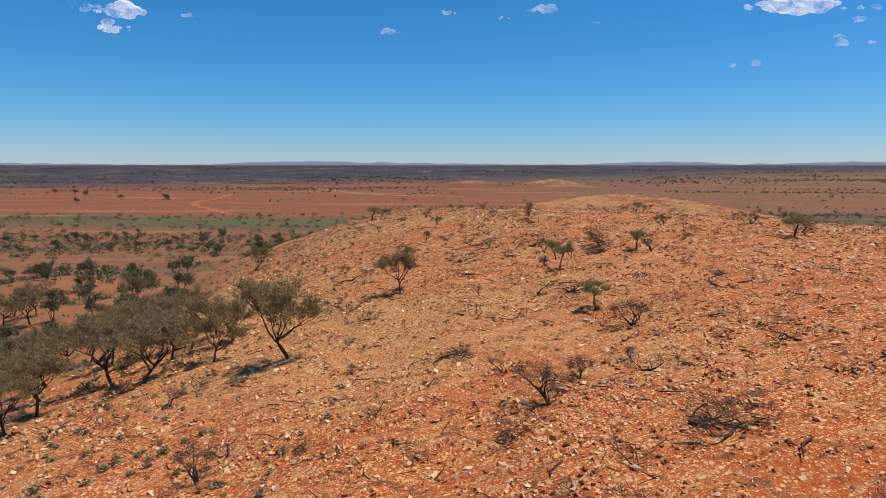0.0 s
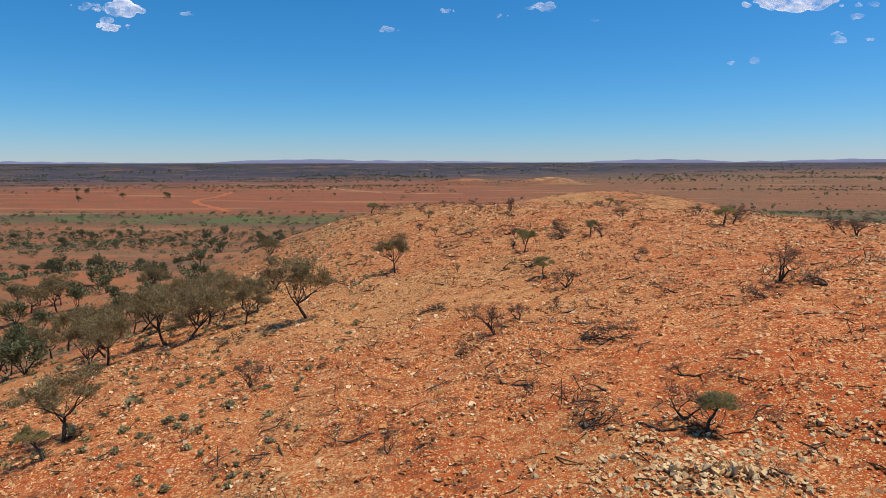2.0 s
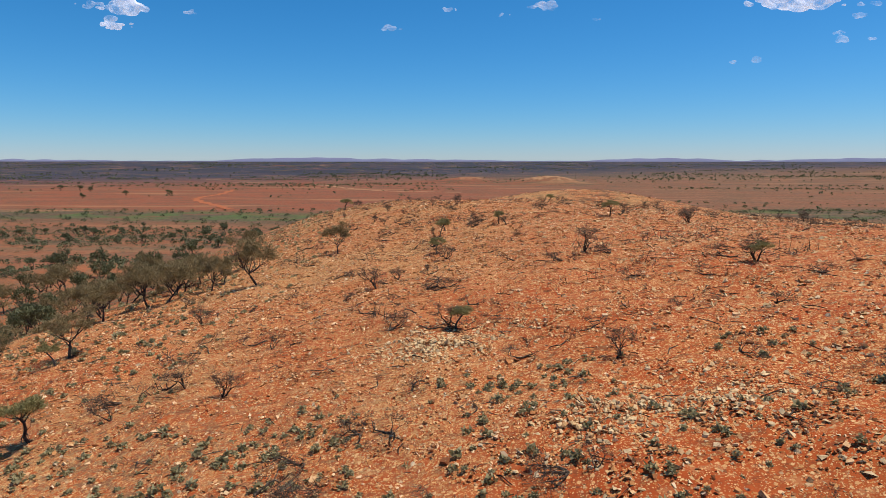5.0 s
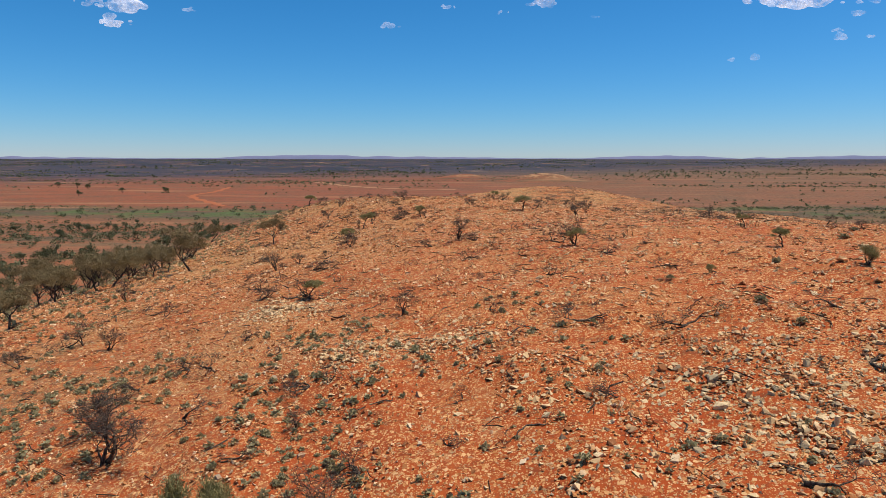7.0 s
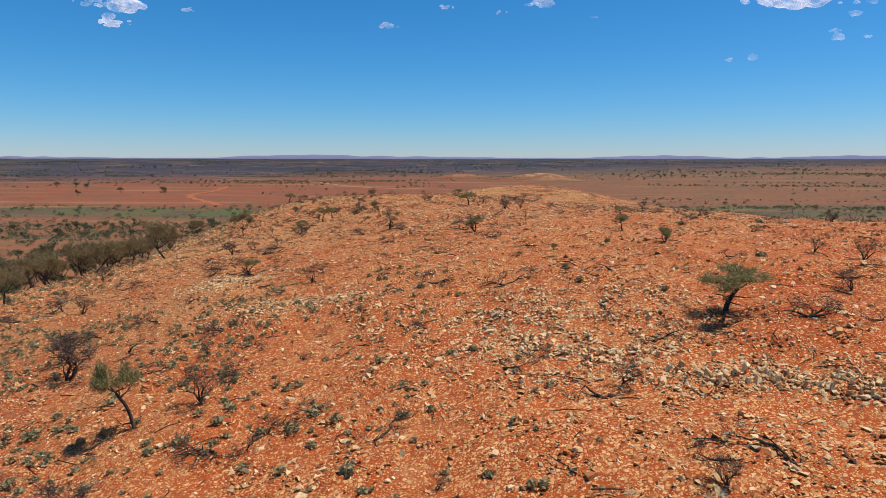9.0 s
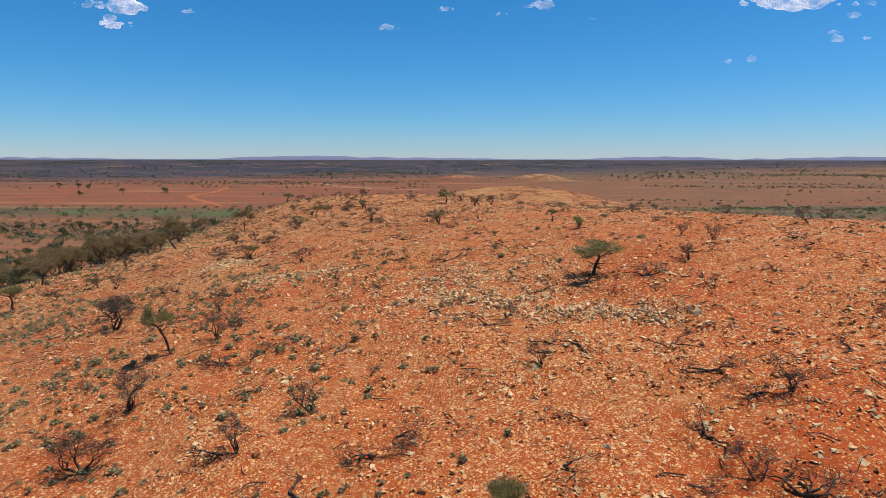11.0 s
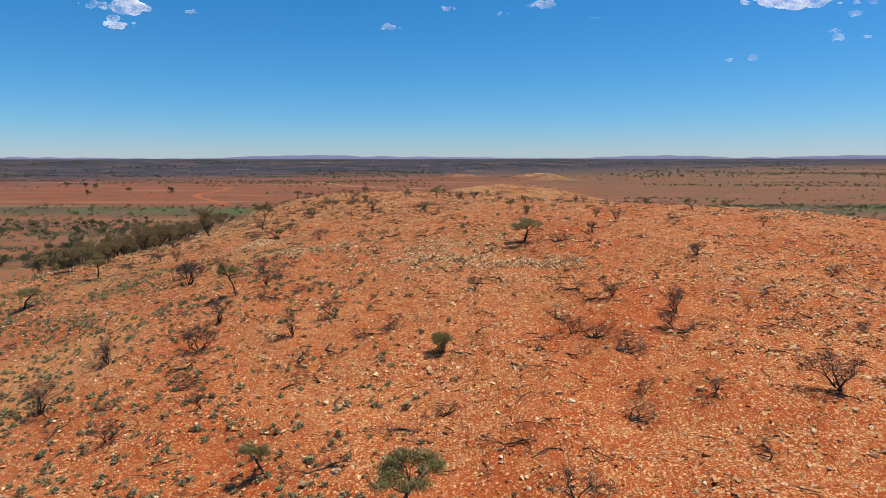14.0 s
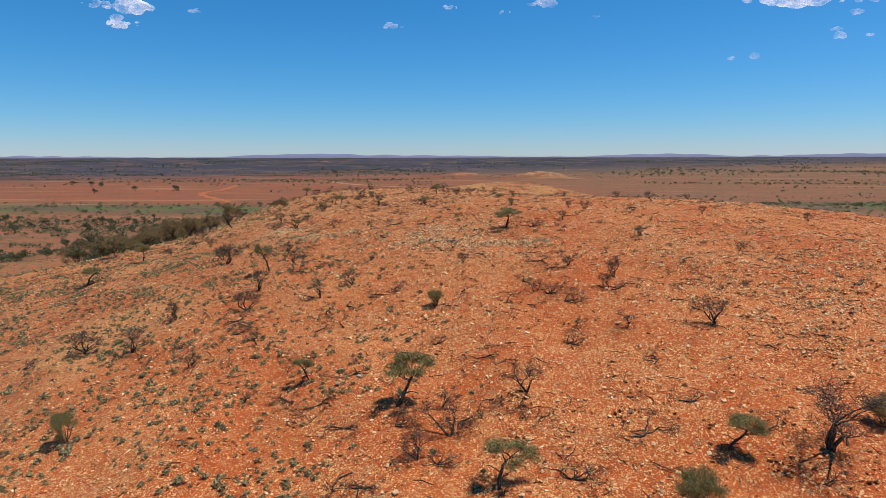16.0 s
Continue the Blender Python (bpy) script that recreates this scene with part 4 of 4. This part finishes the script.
def ribbon(name, label, pts, wide, mat):
    """A dirt track laid over the plain."""
    v, f = [], []
    P = [Vector((x, y, 0)) for x, y in pts]
    fine = []
    for i in range(len(P) - 1):
        p0, p1, p2, p3 = P[max(i - 1, 0)], P[i], P[i + 1], P[min(i + 2, len(P) - 1)]
        for j in range(10):
            t = j / 10
            fine.append(0.5 * (2 * p1 + (p2 - p0) * t + (2 * p0 - 5 * p1 + 4 * p2 - p3) * t * t + (3 * p1 - p0 - 3 * p2 + p3) * t ** 3))
    for i, p in enumerate(fine):
        d = (fine[min(i + 1, len(fine) - 1)] - fine[max(i - 1, 0)]).normalized()
        n = Vector((-d.y, d.x, 0)) * wide * (0.4 + 0.2 * math.sin(i * 1.7))
        for q in (p - n, p + n):
            v.append((q.x, q.y, h_at(q.x, q.y) + 0.25))
    f = [(2 * i, 2 * i + 1, 2 * i + 3, 2 * i + 2) for i in range(len(fine) - 1)]
    tagged(new(name, mesh_of(name, v, f, mat)), label, "dirt track", kind="structure")


def dirt(name, a, b):
    k = Nodes(name, 0.95, 0.1)
    return k.color(k.mix(k.noise(k.pos(), 0.15, 4), a, b))


ribbon("road", "graded orange dirt track curving over the plain", [(-217, 631), (-239, 668), (-302, 768), (-323, 835), (-322, 901), (-349, 1051)], 11.0, dirt("orange_dirt", (0.33, 0.095, 0.038), (0.38, 0.125, 0.05)))
ribbon("pale_road", "pale sandy track far across the plain", [(-279, 1290), (-220, 1205), (-160, 1091), (-75, 996), (40, 960)], 16.0, dirt("pale_dirt", (0.30, 0.15, 0.075), (0.38, 0.21, 0.11)))


# ---- clouds ----
def cloud_material(name, thin, thick):
    k = Nodes(name, 1.0, 0.0)
    k.color((0.92, 0.90, 0.93))
    # added self-glow stands in for daylight scattered inside the cloud
    k.bsdf.inputs["Emission Color"].default_value = (0.92, 0.88, 0.95, 1)
    k.bsdf.inputs["Emission Strength"].default_value = 0.55
    tr, mx = k.t.nodes.new("ShaderNodeBsdfTransparent"), k.t.nodes.new("ShaderNodeMixShader")
    tl, m2 = k.t.nodes.new("ShaderNodeBsdfTranslucent"), k.t.nodes.new("ShaderNodeMixShader")
    tl.inputs[0].default_value = (0.9, 0.88, 0.92, 1)
    m2.inputs[0].default_value = 0.3
    k.t.links.new(k.bsdf.outputs[0], m2.inputs[1])
    k.t.links.new(tl.outputs[0], m2.inputs[2])
    k.put(mx.inputs[0], k.step(k.noise(k.pos(), 0.014, 4, 0.6), 0.36, 0.64, thin, thick))
    k.t.links.new(tr.outputs[0], mx.inputs[1])
    k.t.links.new(m2.outputs[0], mx.inputs[2])
    k.t.links.new(mx.outputs[0], k.t.nodes["Material Output"].inputs[0])
    return k.mat


CLOUD, VEIL = cloud_material("cloud_white", 0.05, 0.55), cloud_material("cloud_veil", 0.02, 0.22)


def cloud(x, z, wide, tall, seed, density, mat):
    r = random.Random(seed)
    bm = bmesh.new()
    for i in range(density):
        u = r.gauss(0, 0.25)
        s = tall * r.uniform(0.18, 0.42) * (1 - abs(u))
        m = Matrix.Translation((u * wide, r.gauss(0, 0.2) * tall, r.gauss(0.05, 0.2) * tall * (1 - abs(u)))) @ Matrix.Diagonal((s * r.uniform(1.2, 2.2), s, s * r.uniform(0.7, 1.0), 1))
        bmesh.ops.create_icosphere(bm, subdivisions=2, radius=1.0, matrix=m)
    me = bpy.data.meshes.new("cloud")
    bm.to_mesh(me)
    bm.free()
    me.materials.append(mat)
    me.polygons.foreach_set("use_smooth", np.full(len(me.polygons), True))
    ob = tagged(new("cloud", me), "small white fair-weather cloud in a blue sky", "cloud", "small clouds in the sky", "structure")
    ob.location = (x, 3572, z)
    skin = ob.modifiers.new("skin", 'REMESH')
    skin.mode, skin.voxel_size, skin.use_smooth_shade = 'VOXEL', max(2.0, tall * 0.07), True
    ease = ob.modifiers.new("ease", 'SMOOTH')
    ease.factor, ease.iterations = 0.5, 5


CLOUDS = [
    (-1735, 846, 226, 84, 34), (-1823, 757, 200, 45, 24), (-1926, 864, 129, 39, 14), (-1402, 823, 90, 32, 7), (-295, 736, 97, 39, 12),
    (21, 840, 84, 32, 10), (551, 856, 148, 60, 18), (330, 810, 84, 26, 6), (1925, 880, 470, 96, 60), (2260, 807, 103, 39, 12),
    (2185, 680, 70, 45, 12), (2165, 715, 70, 30, 8), (1720, 571, 52, 45, 10), (1593, 559, 45, 29, 7), (831, 786, 52, 26, 4), (2346, 679, 65, 26, 4), (2329, 865, 142, 39, 10),
]
for i, (x, z, wide, tall, n) in enumerate(CLOUDS):
    cloud(x, z, wide, tall, 700 + i, n, CLOUD if wide > 190 else VEIL)


def crest_keep(x, y):
    return max(0.0, 0.3 + noise.noise(Vector((x * 0.06, y * 0.06, 12.0)))) if h_at(x, y) > (12 if y < 150 else 6) else 0.0


r = random.Random(55)
crest = []
while len(crest) < 3600:
    x, y = r.uniform(-26, 105), r.uniform(6, 235)
    if r.random() < crest_keep(x, y):
        crest.append((x, y))
strew("crest_brush", "sparse grey dead brush along the far crest", "brush", np.array(crest), [blades(18, 660 + i, 0.34, 0.6, 0.04, 0.3) for i in range(6)], (0.3, 1.1), 0.0, TWIG, 12, 0.1)
more = np.stack([rng.uniform(-24, 110, 16000), rng.uniform(50, 262, 16000)], -1)
more = more[land(more[:, 0], more[:, 1]) > 4]
strew("crest_stones", "pale stones strewn over the far crest", "stones", more, CHIPS, (0.25, 0.6), 0.1, STONE, 13, 0.3)

ridge = np.stack([rng.uniform(16, 74, 26000), rng.uniform(-34, 62, 26000)], -1)
thick = np.array([0.35 + 1.4 * noise.fractal(Vector((x * 0.11, y * 0.2, 21.0)), 0.8, 2.1, 3) for x, y in ridge.tolist()])
ridge = ridge[rng.random(len(ridge)) < thick]
strew("ridge_stones", "pale broken stones in loose drifts along the ridge", "stones", ridge, CHIPS, (0.14, 0.40), 0.08, ROCK, 14, 0.35)

# larger loose stones, thickest along the camera's foreground line, each lying free on the soil
LOOSE = [mesh_of("stone", *hull(680 + i, (1.0, 0.75, 0.45), 10, 0.26), STONE) for i in range(8)]
r = random.Random(44)
made = 0
while made < 280:
    x, y = r.uniform(-8, 46), r.uniform(-52, 26)
    if r.random() < cover(x, y) / (1 + (float(off_foreground(np.array([x]), np.array([y]))[0]) / 9) ** 2):
        s = r.uniform(0.2, 0.36)
        ob = part("stone", r.choice(LOOSE), ground)
        ob.matrix_basis = Matrix.Translation((x, y, h_at(x, y) + 0.08 * s)) @ pose(0, 0, 0, r.gauss(0, 14), r.gauss(0, 14), r.uniform(0, 360)) @ Matrix.Diagonal((s, s, s, 1))
        made += 1
